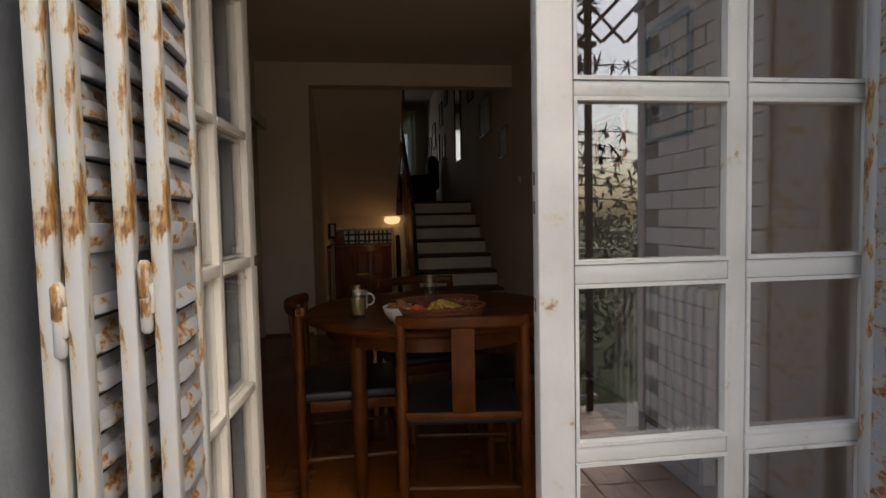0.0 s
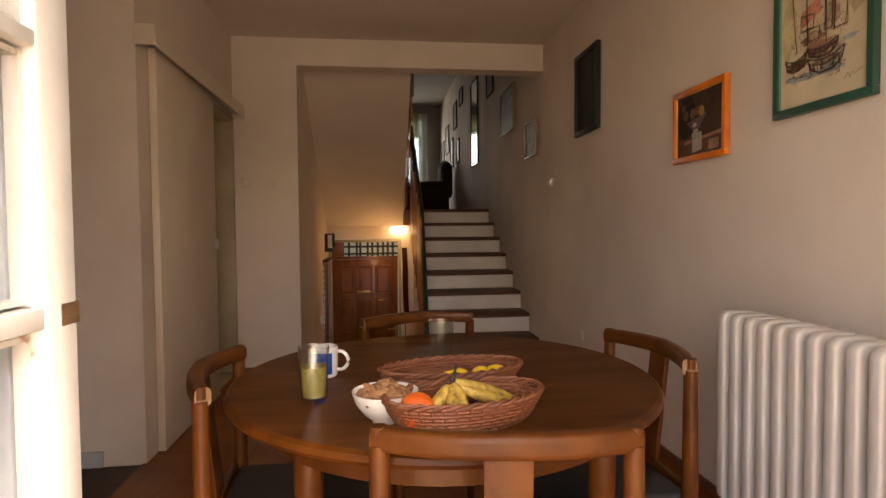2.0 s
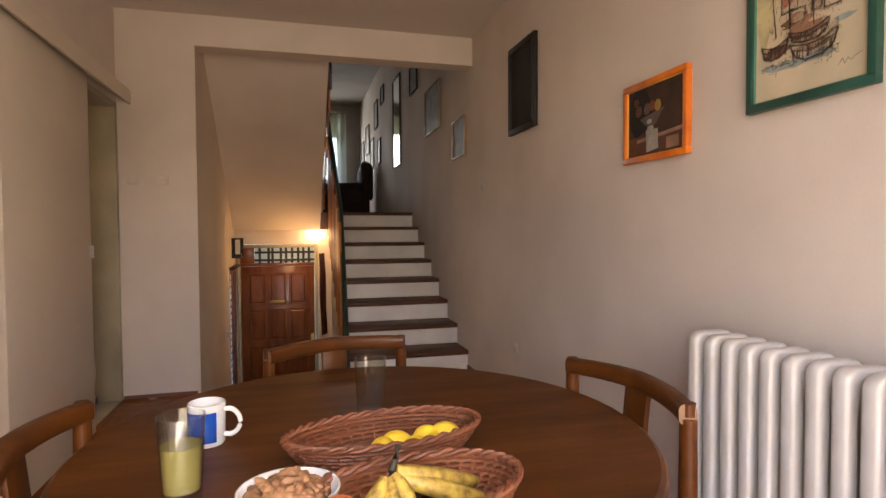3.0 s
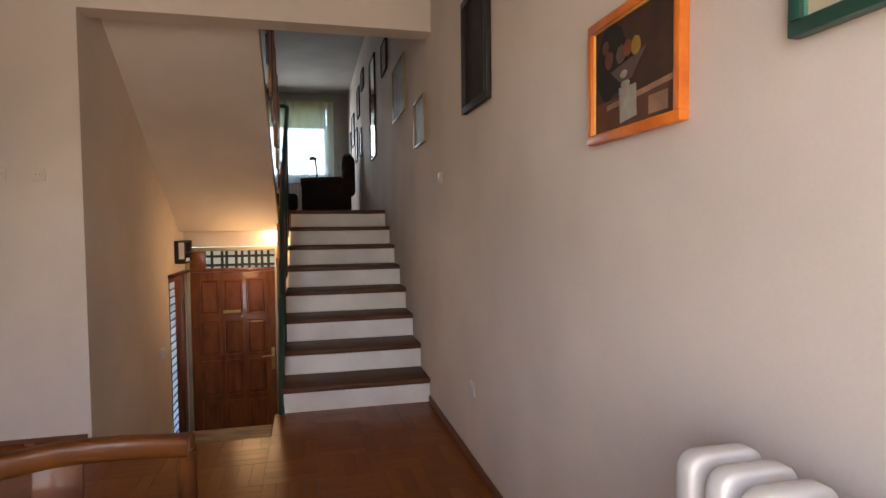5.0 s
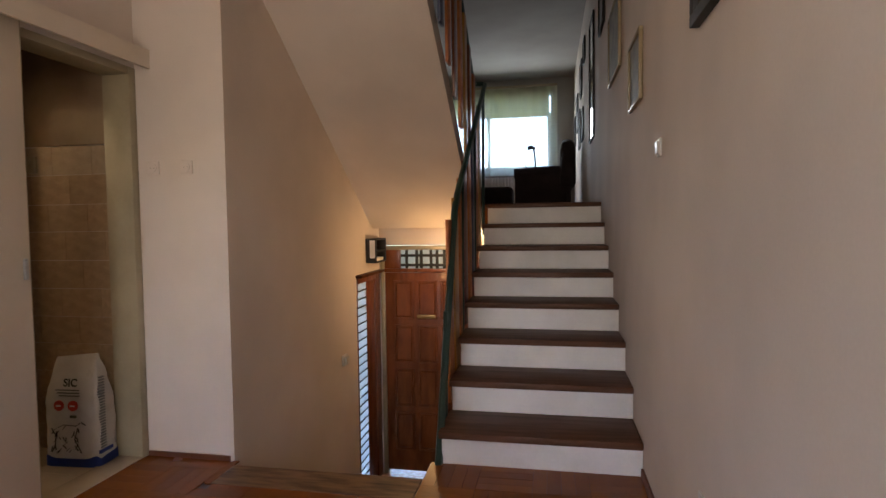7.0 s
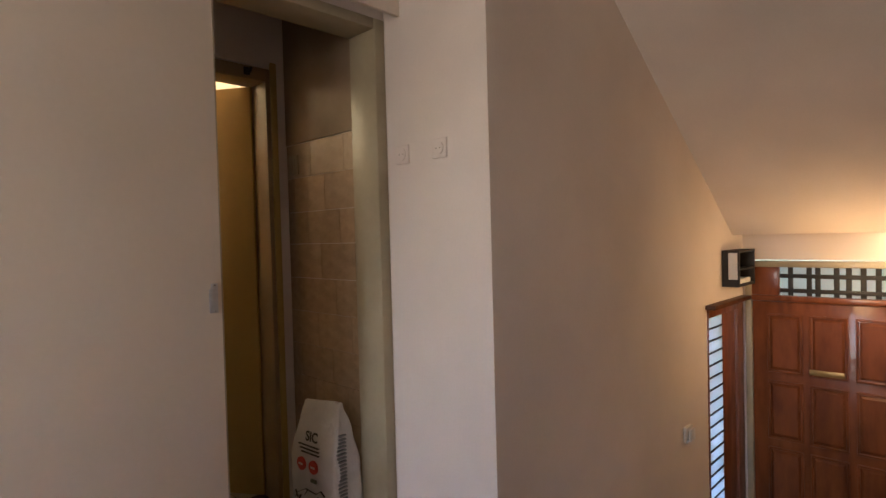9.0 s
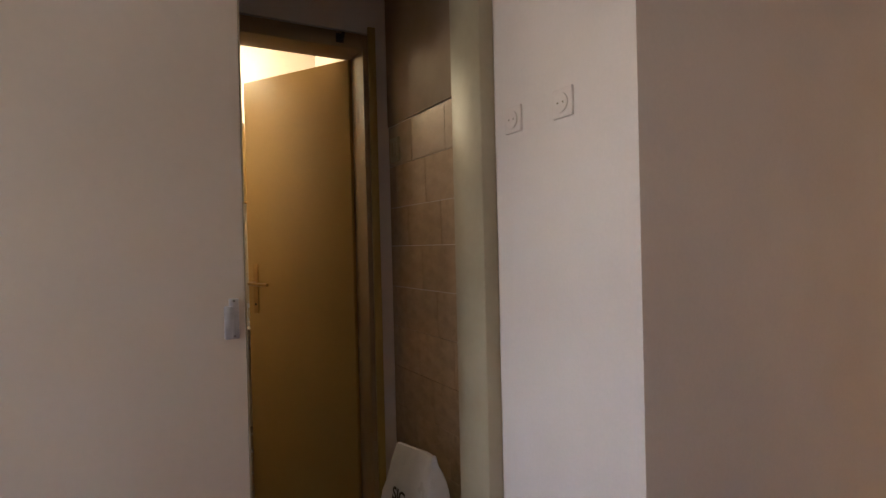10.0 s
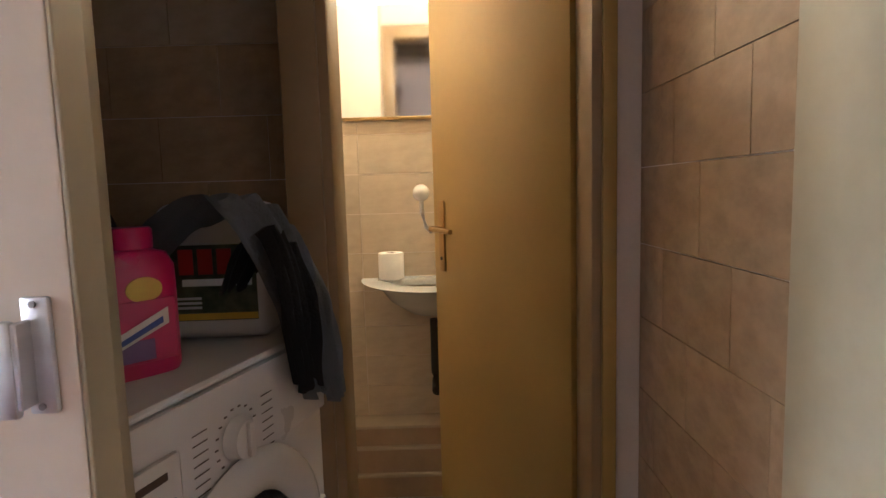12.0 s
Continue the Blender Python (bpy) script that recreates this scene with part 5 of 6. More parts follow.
# ---- kitchen corner ----
k = thing("kitchen_unit", "kitchen base cabinet with a dark worktop", "kitchen cabinet")
part("carcass", rbox(-4.9, -3.02, -2.42, -1.85, 0.10, 0.86, 0.004), "framedark", k)
part("plinth", rbox(-4.88, -3.04, -2.36, -1.90, 0.001, 0.10, 0.003), "black", k)
for i in range(4):
    x = -4.895 + 0.47 * i
    dd = part("door", rbox(x, x + 0.46, -2.440, -2.421, 0.11, 0.85, 0.003), "framedark", k)
    part("knob", tube(B(), [(x + 0.42, -2.44, 0.72), (x + 0.42, -2.46, 0.72)], 0.012, 10), "chrome", dd)
w = thing("kitchen_worktop", "dark brown kitchen worktop", "worktop")
part("board", rbox(-4.92, -3.0, -2.46, -1.847, 0.861, 0.90, 0.006), "tread", w)
s = thing("kitchen_shelf", "dark wooden wall shelf in the kitchen", "shelf")
part("board", rbox(-4.6, -2.96, -2.06, -1.838, 1.10, 1.135, 0.005), "framedark", s)
for x in (-4.4, -3.6, -3.05):
    part("bracket", rbox(x, x + 0.02, -2.02, -1.838, 1.0, 1.099, 0.003), "framedark", s)
c = thing("coffee_machine", "black kitchen coffee machine on the worktop", "coffee machine")
part("body", rbox(-3.50, -3.12, -2.30, -2.08, 0.902, 1.34, 0.02), "black", c)
part("spout", rbox(-3.34, -3.30, -2.34, -2.30, 1.10, 1.16, 0.006), "chrome", c)
part("red_light", rbox(-3.19, -3.15, -2.305, -2.299, 1.24, 1.28, 0.002), "red", c)
part("lid", rbox(-3.46, -3.20, -2.29, -2.09, 1.34, 1.42, 0.02), "black", c)
t = thing("kitchen_tap", "curved chrome kitchen mixer tap on the worktop", "tap")
part("base", lathe(B(), [(0, 0.901), (0.026, 0.901), (0.024, 0.93), (0, 0.932)], 18, -3.06, -2.03), "chrome", t)
part("spout", tube(B(), [(-3.06, -2.03, 0.92), (-3.04, -2.04, 0.945), (-2.98, -2.06, 0.965), (-2.92, -2.08, 0.975), (-2.87, -2.10, 0.965), (-2.865, -2.10, 0.945)], [0.014, 0.013, 0.012, 0.012, 0.012, 0.011], 12), "chrome", t)
part("lever", tube(B(), [(-3.06, -2.03, 0.93), (-3.09, -2.05, 0.975)], 0.006, 8), "chrome", t)
p = thing("frying_pan", "black frying pan standing on the worktop", "pan")
part("pan", lathe(B(), [(0, 0.902), (0.12, 0.902), (0.145, 0.945), (0.140, 0.945), (0.115, 0.908), (0, 0.908)], 28, -3.80, -2.24), "black", p)
part("handle", tube(B(), [(-3.67, -2.18, 0.935), (-3.56, -2.12, 0.955)], 0.010, 8), "chrome", p)

# ---- toilet ----
k = thing("door_hook", "small black hook at the head of the toilet door frame", "hook")
part("plate", rbox(-3.300, -3.294, -0.215, -0.185, 1.985, 2.02, 0.002), "black", k)
part("peg", tube(B(), [(-3.294, -0.20, 2.0), (-3.265, -0.20, 1.995), (-3.255, -0.20, 2.01)], 0.007, 8), "black", k)
b = thing("wash_basin", "small white ceramic wash basin on the toilet wall", "wash basin")
bb = B()
rings = []
for r, z in ((0.03, 0.70), (0.10, 0.72), (0.17, 0.77), (0.205, 0.82), (0.275, 0.850), (0.190, 0.852), (0.17, 0.82), (0.10, 0.77), (0.02, 0.755)):
    rings.append([bb.verts.new((-4.297 + (1.25 * r * math.sin(math.pi * q / 20)), -0.452 - r * 1.02 * math.cos(math.pi * q / 20), z)) for q in range(21)])
for r0, r1 in zip(rings, rings[1:]):
    for q in range(20):
        bb.faces.new((r0[q], r0[q + 1], r1[q + 1], r1[q]))
part("bowl", bb, "ceramic", b, smooth=60)
part("splash_ledge", rbox(-4.298, -4.21, -0.668, -0.236, 0.832, 0.856, 0.008), "ceramic", b)
part("waste_pipe", tube(B(), [(-4.20, -0.452, 0.705), (-4.20, -0.452, 0.50), (-4.22, -0.452, 0.42), (-4.27, -0.452, 0.42), (-4.298, -0.452, 0.44)], 0.020, 10), "framedark", b)
part("tap", tube(B(), [(-4.26, -0.40, 0.856), (-4.26, -0.40, 0.93), (-4.18, -0.40, 0.94)], 0.012, 8), "chrome", b)
r = thing("toilet_roll", "white toilet paper roll standing on the basin", "toilet roll")
part("paper", lathe(B(), [(0.020, 0.857), (0.047, 0.857), (0.048, 0.862), (0.048, 0.950), (0.046, 0.955), (0.020, 0.955), (0.020, 0.857)], 26, -4.235, -0.612), "paper", r)
part("core", lathe(B(), [(0.0175, 0.858), (0.0195, 0.858), (0.0195, 0.954), (0.0175, 0.954), (0.0175, 0.858)], 20, -4.235, -0.612), "oldwood", r)
h = thing("ball_tap_pull", "white ball pull on a bent chrome wall arm", "tap")
part("arm", tube(B(), [(-4.298, -0.46, 1.03), (-4.24, -0.46, 1.03), (-4.20, -0.475, 1.05), (-4.19, -0.488, 1.10), (-4.19, -0.490, 1.145)], 0.008, 8), "chrome", h)
part("ball", ball(B(), (-4.19, -0.490, 1.175), 0.031, seg=18), "ceramic", h, smooth=60)
m = thing("toilet_mirror", "frameless mirror over the basin with a thin dark lower edge", "mirror")
part("plate", rbox(-4.294, -4.284, -0.80, -0.16, 1.462, 1.868, 0.001, 1), "mirror", m)
part("edge_channel", rbox(-4.296, -4.280, -0.80, -0.16, 1.450, 1.461, 0.001, 1), "brass", m)
l = thing("toilet_lamp", "lit opal glass wall lamp above the mirror", "lamp")
part("wall_plate", tube(B(), [(-4.299, -0.50, 2.10), (-4.275, -0.50, 2.10)], 0.06, 20), "white_enamel", l)
part("globe", ball(B(), (-4.20, -0.50, 2.10), 0.075, seg=20), "lamp", l, smooth=60).visible_shadow = False
p = thing("pipe_boxing", "brown tiled pipe boxing with pale ledges at floor level", "boxing", kind="structure")
part("core", box(B(), -4.298, -4.20, -1.02, -0.005, 0.001, 0.29), "tile_lo", p, smooth=0)
for z in (0.10, 0.21, 0.295):
    part("ledge", rbox(-4.298, -4.185, -1.02, -0.005, z - 0.008, z + 0.006, 0.003), "tile_wc", p)


# ---- washing machine and laundry ----
def washing_machine():
    w = thing("washing_machine", "white front-loading washing machine in the tiled niche", "washing machine", at=pose(-3.183, -0.6625, 0.035, 0, 0, -17))
    W, D, H = 0.52, 0.44, 0.90
    part("cabinet", rbox(0, W, -D, 0, 0.015, 0.8835, 0.008), "white_enamel", w)
    part("worktop", rbox(-0.003, W + 0.003, -D - 0.003, 0.006, 0.885, H, 0.007), "white_enamel", w, "white lid with a rounded front edge")
    part("control_panel", rbox(0.004, W - 0.004, 0.0, 0.010, 0.745, 0.883, 0.003), "white_enamel", w)
    dr = part("detergent_drawer", rbox(0.385, W - 0.01, 0.014, 0.022, 0.755, 0.835, 0.006), "white_enamel", w)
    part("drawer_grip", rbox(0.40, W - 0.03, 0.0222, 0.026, 0.762, 0.782, 0.003), "wiregrey", dr)
    c = B()
    tube(c, [(0.268, 0.014, 0.798), (0.268, 0.034, 0.798)], [0.032, 0.028], 24)
    dl = part("dial", c, "white_enamel", w)
    part("dial_ridge", rbox(0.262, 0.274, 0.034, 0.042, 0.772, 0.824, 0.003), "white_enamel", dl)
    for k in range(18):
        a = 2 * math.pi * k / 18
        part("dial_mark", box(B(), 0.268 + 0.045 * math.cos(a) - 0.003, 0.268 + 0.045 * math.cos(a) + 0.003, 0.0141, 0.0150, 0.798 + 0.045 * math.sin(a) - 0.0012, 0.798 + 0.045 * math.sin(a) + 0.0012), "ink", w, smooth=0)
    for k in range(7):
        for s in (-1, 1):
            part("printed_line", box(B(), 0.268 + s * 0.075 - 0.014, 0.268 + s * 0.075 + 0.014, 0.0141, 0.0150, 0.752 + 0.014 * k, 0.7535 + 0.014 * k), "ink", w, smooth=0)
    part("maker_mark", box(B(), 0.41, 0.47, 0.0222, 0.0230, 0.808, 0.818), "ink", dr, "small dark maker's mark", smooth=0)
    cx, cz = 0.255, 0.570
    dn = part("door", torus_ring(cx, cz, 0.160, 0.035), "ceramic", w, "white ring door")
    g = B()
    bmesh.ops.create_uvsphere(g, u_segments=24, v_segments=12, radius=0.128, matrix=Matrix.Translation((cx, 0.004, cz)) @ Matrix.Diagonal((1, 0.35, 1, 1)))
    part("door_glass", g, "leather", dn, "dark bowl-shaped door glass", smooth=60)
    part("door_catch", rbox(cx - 0.195, cx - 0.165, 0.018, 0.036, cz - 0.03, cz + 0.03, 0.004), "white_enamel", dn)
    for x in (0.05, W - 0.05):
        for y in (-0.05, -D + 0.05):
            part("foot", tube(B(), [(x, y, -0.035), (x, y, 0.016)], 0.02, 10), "black", w)
    return w


def torus_ring(cx, cz, R, r):
    b = B()
    n, m = 40, 10
    rows = [[b.verts.new((cx + (R + r * math.cos(2 * math.pi * j / m)) * math.cos(2 * math.pi * i / n), 0.016 + 0.6 * r * math.sin(2 * math.pi * j / m), cz + (R + r * math.cos(2 * math.pi * j / m)) * math.sin(2 * math.pi * i / n))) for j in range(m)] for i in range(n)]
    for i in range(n):
        for j in range(m):
            b.faces.new((rows[i][j], rows[(i + 1) % n][j], rows[(i + 1) % n][(j + 1) % m], rows[i][(j + 1) % m]))
    return b


washing_machine()
M["pink"] = mat("magenta_plastic", (0.42, 0.006, 0.09), 0.3, var=0.05, bump=0)
M["whiteplastic"] = mat("white_plastic", (0.62, 0.60, 0.58), 0.35, var=0.04, bump=0)
M["labelgreen"] = mat("dark_green_label", (0.035, 0.05, 0.025), 0.35, dark=(0.10, 0.11, 0.06), scale=40, fine=90, bump=0)
M["labelred"] = mat("red_print", (0.5, 0.03, 0.02), 0.4, bump=0)
M["labelyellow"] = mat("yellow_print", (0.65, 0.42, 0.03), 0.4, bump=0)
M["labelblue"] = mat("blue_violet_print", (0.16, 0.08, 0.22), 0.4, bump=0)
M["bluecloth"] = mat("blue_edge", (0.02, 0.05, 0.28), 0.5, bump=0.1)
M["greycloth"] = mat("grey_cloth", (0.17, 0.175, 0.19), 0.95, bump=0.4, fine=200)
M["blackcloth"] = mat("black_cloth", (0.018, 0.018, 0.02), 0.95, bump=0.4, fine=200)


def bottle():
    g = thing("detergent_bottle", "magenta stain remover bottle on the washing machine", "bottle", at=pose(-2.915, -0.857, 0.936, 0, 0, 140) @ Matrix.Diagonal((1, 1, 0.72, 1)))
    prof = [(0.052, 0.032, 0.0), (0.056, 0.034, 0.012), (0.056, 0.034, 0.17), (0.055, 0.034, 0.21), (0.045, 0.031, 0.237), (0.026, 0.024, 0.245)]
    b = B()
    rings = [[b.verts.new((rx * math.copysign(abs(math.cos(t)) ** 0.6, math.cos(t)), ry * math.copysign(abs(math.sin(t)) ** 0.6, math.sin(t)), z)) for t in [2 * math.pi * k / 24 for k in range(24)]] for rx, ry, z in prof]
    for r0, r1 in zip(rings, rings[1:]):
        for k in range(24):
            b.faces.new((r0[k], r0[(k + 1) % 24], r1[(k + 1) % 24], r1[k]))
    b.faces.new(rings[0][::-1])
    b.faces.new(rings[-1])
    part("body", b, "pink", g)
    part("cap", lathe(B(), [(0, 0.246), (0.031, 0.246), (0.031, 0.282), (0.028, 0.287), (0, 0.287)], 20), "pink", g)
    lb = part("label", rbox(-0.042, 0.042, -0.0365, -0.0345, 0.03, 0.15, 0.001, 1), "pink", g, "magenta label with a slanting brand stripe")
    part("label_patch", rbox(-0.038, 0.010, -0.0378, -0.0366, 0.035, 0.075, 0.0005, 1), "labelblue", lb)
    part("stripe", hexa(B(), [(-0.040, -0.0392, 0.060), (0.030, -0.0392, 0.100), (0.030, -0.0379, 0.100), (-0.040, -0.0379, 0.060), (-0.040, -0.0392, 0.088), (0.030, -0.0392, 0.132), (0.030, -0.0379, 0.132), (-0.040, -0.0379, 0.088)]), "paper", lb, smooth=0)
    part("word_bar", hexa(B(), [(-0.034, -0.0404, 0.070), (0.022, -0.0404, 0.103), (0.022, -0.0393, 0.103), (-0.034, -0.0393, 0.070), (-0.034, -0.0404, 0.080), (0.022, -0.0404, 0.115), (0.022, -0.0393, 0.115), (-0.034, -0.0393, 0.080)]), "bluecloth", lb, smooth=0)
    b = B()
    for k in range(1):
        tube(b, [(0.002, -0.0346, 0.170), (0.002, -0.0362, 0.170)], 0.024, 20)
    part("yellow_badge", b, "labelyellow", g)
    return g


bottle()
g = thing("cleaner_canister", "white plastic canister with a dark green label and red print", "canister", at=pose(-3.135, -0.815, 0.936, 0, 0, 92))
part("body", rbox(-0.095, 0.095, -0.05, 0.05, 0, 0.235, 0.022, 3), "whiteplastic", g)
part("cap", lathe(B(), [(0, 0.236), (0.022, 0.236), (0.022, 0.246), (0, 0.246)], 18, 0.05, 0), "whiteplastic", g)
lb = part("label", rbox(-0.074, 0.074, -0.0525, -0.0505, 0.035, 0.165, 0.001, 1), "labelgreen", g)
part("label_band", box(B(), -0.074, 0.074, -0.0540, -0.0526, 0.037, 0.048), "labelyellow", lb, smooth=0)
for k in range(4):
    part("red_block", box(B(), 0.066 - 0.032 * k - 0.024, 0.066 - 0.032 * k, -0.0540, -0.0526, 0.115, 0.158), "labelred", lb, smooth=0)
part("word_bar", box(B(), -0.05, 0.066, -0.0540, -0.0526, 0.095, 0.107), "paper", lb, smooth=0)
for k in range(3):
    part("text_line", box(B(), -0.066, -0.02, -0.0540, -0.0526, 0.056 + 0.008 * k, 0.060 + 0.008 * k), "paper", lb, smooth=0)


E1, N1 = Vector((0.956, -0.292, 0)), Vector((0.292, 0.956, 0))


def drape(name, label, m, top, bottom, back, out, folds, seed):
    """Cloth from a heap over the machine's front edge. top and bottom: (u0, u1, z0, z1) in the plane of its front."""
    g = thing(name, label, "clothes", at=pose(-3.183, -0.6625, 0))
    b, rows = B(), []
    for j in range(30):
        v = j / 29
        row = []
        for i in range(33):
            s = i / 32
            rip = math.sin(2 * math.pi * folds * s + seed + 1.5 * v + 0.8 * math.sin(5 * v + 3 * s))
            ut, zt = top[0] + (top[1] - top[0]) * s, top[2] + (top[3] - top[2]) * math.sin(math.pi / 2 * min(1, s * 1.5))
            ub, zb = bottom[0] + (bottom[1] - bottom[0]) * s, bottom[2] + (bottom[3] - bottom[2]) * s
            if v < 0.35:
                w = v / 0.35
                u, z, o = ut - 0.03 * (1 - w), zt - 0.10 * (1 - w) ** 2 + 0.006 * rip, -back * (1 - w) - 0.3 * max(0, ut - 0.22)
            else:
                w = (v - 0.35) / 0.65
                u = ut + (ub - ut) * w ** 0.8
                z = zt + (zb - zt) * w + 0.012 * math.sin(9 * s + seed) * w
                o = 0.022 * math.sin(min(1, w * 2.5) * math.pi / 2) - 0.3 * max(0, ut - 0.22) * (1 - w)
            o += out + rip * (0.003 + 0.008 * v) + 0.010 * noise.noise(Vector((5 * s, 5 * v, seed)))
            p = E1 * u + N1 * o
            row.append(b.verts.new((p.x, p.y, z + 0.006 * noise.noise(Vector((9 * s, 12 * v, seed + 3))))))
        rows.append(row)
    for r0, r1 in zip(rows, rows[1:]):
        for k in range(32):
            b.faces.new((r0[k], r0[k + 1], r1[k + 1], r1[k]))
    bmesh.ops.solidify(b, geom=list(b.faces), thickness=0.005)
    part("cloth", b, m, g, smooth=70)
    return g


drape("grey_garment", "grey cloth draped over the corner of the washing machine", "greycloth", (-0.005, 0.28, 1.01, 1.18), (-0.03, 0.10, 0.785, 0.84), 0.20, 0.012, 6, 2)
drape("black_garment", "black cloth hanging over the grey one on the washing machine", "blackcloth", (0.115, 0.215, 1.09, 1.13), (0.095, 0.175, 0.865, 0.875), 0.10, 0.034, 4, 5)
g = thing("dark_bundle", "dark crumpled cloth behind the bottles", "clothes")
b = ball(B(), (-3.02, -1.045, 1.06), 1, 0.20, 0.085, 0.125, 26)
for v in b.verts:
    n = noise.noise(v.co * 14) + 0.6 * noise.noise(v.co * 32)
    v.co += Vector((0.02 * n, 0.02 * n, 0.035 * n))
part("cloth", b, "blackcloth", g, smooth=70)


# ---- bag ----
def bag():
    g = thing("feed_bag", "white plastic bag with blue foot and two red dots", "bag", at=pose(-2.868, -0.128, 0.0, 0, 0, 4))
    M["bagwhite"] = mat("crumpled_white_plastic", (0.62, 0.60, 0.58), 0.3, var=0.08, scale=9, bump=0.5, fine=22)
    def section(v):
        """Half width left and right and half depth of the sack at height v; the top is folded to a ridge."""
        pinch = max(0, (v - 0.62) / 0.38)
        return -0.155 + 0.03 * pinch, 0.150 - 0.012 * v - 0.015 * pinch, 0.074 * (1 - 0.90 * pinch ** 1.2)

    b = B()
    n, rows, H = 56, [], 0.56
    for j in range(23):
        v = j / 22
        x0, x1, dep = section(v)
        row = []
        for i in range(n):
            t = 2 * math.pi * (i + 0.5) / n
            u = math.copysign(abs(math.cos(t)) ** 0.28, math.cos(t))
            w = math.copysign(abs(math.sin(t)) ** 0.28, math.sin(t))
            x, y = (x0 + x1) / 2 + (x1 - x0) / 2 * u, dep * w
            q = noise.noise(Vector((x * 13, y * 13, v * 6))) + 0.5 * noise.noise(Vector((x * 30, y * 30, v * 15)))
            dent = 0.016 * math.exp(-(y / 0.03) ** 2) * (u > 0.9) * min(1, v * 3)
            row.append(b.verts.new((x + 0.005 * q - dent, y + 0.008 * q * min(1, 5 * v), H * v * (1 + 0.09 * (x + 0.1) * max(0, v - 0.5) * 4) + 0.006 * q * (v > 0.8) + 0.001)))
        rows.append(row)
    for r0, r1 in zip(rows, rows[1:]):
        for k in range(n):
            b.faces.new((r0[k], r0[(k + 1) % n], r1[(k + 1) % n], r1[k]))
    b.faces.new(rows[0][::-1])
    b.faces.new(rows[-1])
    part("sack", b, "bagwhite", g, smooth=50)
    b = B()
    r2 = []
    for v in (0.0, 0.05, 0.10):
        x0, x1, dep = section(v)
        r2.append([b.verts.new(((x0 + x1) / 2 + ((x1 - x0) / 2 + 0.006) * math.copysign(abs(math.cos(t)) ** 0.28, math.cos(t)), (dep + 0.007) * math.copysign(abs(math.sin(t)) ** 0.28, math.sin(t)), 0.002 + H * v + 0.008 * math.sin(5 * t) * (v > 0.08))) for t in [2 * math.pi * (k + 0.5) / 56 for k in range(56)]])
    for r0, r1 in zip(r2, r2[1:]):
        for k in range(56):
            b.faces.new((r0[k], r0[(k + 1) % 56], r1[(k + 1) % 56], r1[k]))
    bmesh.ops.solidify(b, geom=list(b.faces), thickness=0.001)
    part("blue_foot", b, "bluecloth", g, smooth=50)
    for k, x in enumerate((-0.060, 0.018)):
        d = part("red_dot", tube(B(), [(x, -0.076, 0.325), (x, -0.083, 0.325)], 0.027, 22), "labelred", g)
        part("dot_print", box(B(), x - 0.013, x + 0.013, -0.0848, -0.0832, 0.321, 0.329), "paper", d, smooth=0)
    part("green_mark", rbox(0.0, 0.035, -0.0828, -0.076, 0.262, 0.276, 0.001, 1), "labelgreen", g)
    for k in range(3):
        part("print_line", box(B(), -0.075 + 0.008 * k, 0.055, -0.0825, -0.0750, 0.405 - 0.015 * k, 0.408 - 0.015 * k), "framedark", g, smooth=0)
    for k in range(26):
        x, wd = 0.148, 0.050 + 0.006 * math.sin(7 * k)
        part("side_text", box(B(), x - 0.012, x + 0.0015, -wd, -0.015, 0.10 + 0.0145 * k, 0.106 + 0.0145 * k), "wiregrey", g, smooth=0)
    part("side_band", box(B(), 0.140, 0.1502, -0.062, 0.03, 0.072, 0.090), "bluecloth", g, smooth=0)
    b = B()
    rnd = random.Random(21)
    for q in range(26):
        x, z = rnd.uniform(-0.12, 0.06), rnd.uniform(0.07, 0.20)
        strokes_xz(b, [(x, z), (x + rnd.uniform(-0.02, 0.02), z + rnd.uniform(0.01, 0.03))], 0.0016)
    strokes_xz(b, [(-0.09, 0.20), (-0.04, 0.225), (0.03, 0.22), (0.06, 0.24), (0.085, 0.225)], 0.0022)
    strokes_xz(b, [(0.04, 0.21), (0.02, 0.15), (0.055, 0.08)], 0.0022)
    strokes_xz(b, [(-0.08, 0.19), (-0.09, 0.12), (-0.11, 0.08)], 0.0022)
    part("line_drawing", b, "framedark", g, smooth=0)
    cu = bpy.data.curves.new("letters", "FONT")
    cu.body, cu.size, cu.extrude, cu.offset = "SIC", 0.055, 0.0006, 0.0012
    o = new("letters", cu)
    o.parent = g
    o.matrix_basis = pose(-0.035, -0.0752, 0.425, 82, 0, 0)
    cu.materials.append(M["framedark"])
    return g


def strokes_xz(bm, pts, w):
    for (a, b), (c, d) in zip(pts, pts[1:]):
        u = Vector((-(d - b), 0, c - a)).normalized() * w / 2
        p, q, e = Vector((a, -0.0760, b)), Vector((c, -0.0760, d)), Vector((0, -0.0055, 0))
        hexa(bm, [p - u, q - u, q + u, p + u, p - u + e, q - u + e, q + u + e, p + u + e])


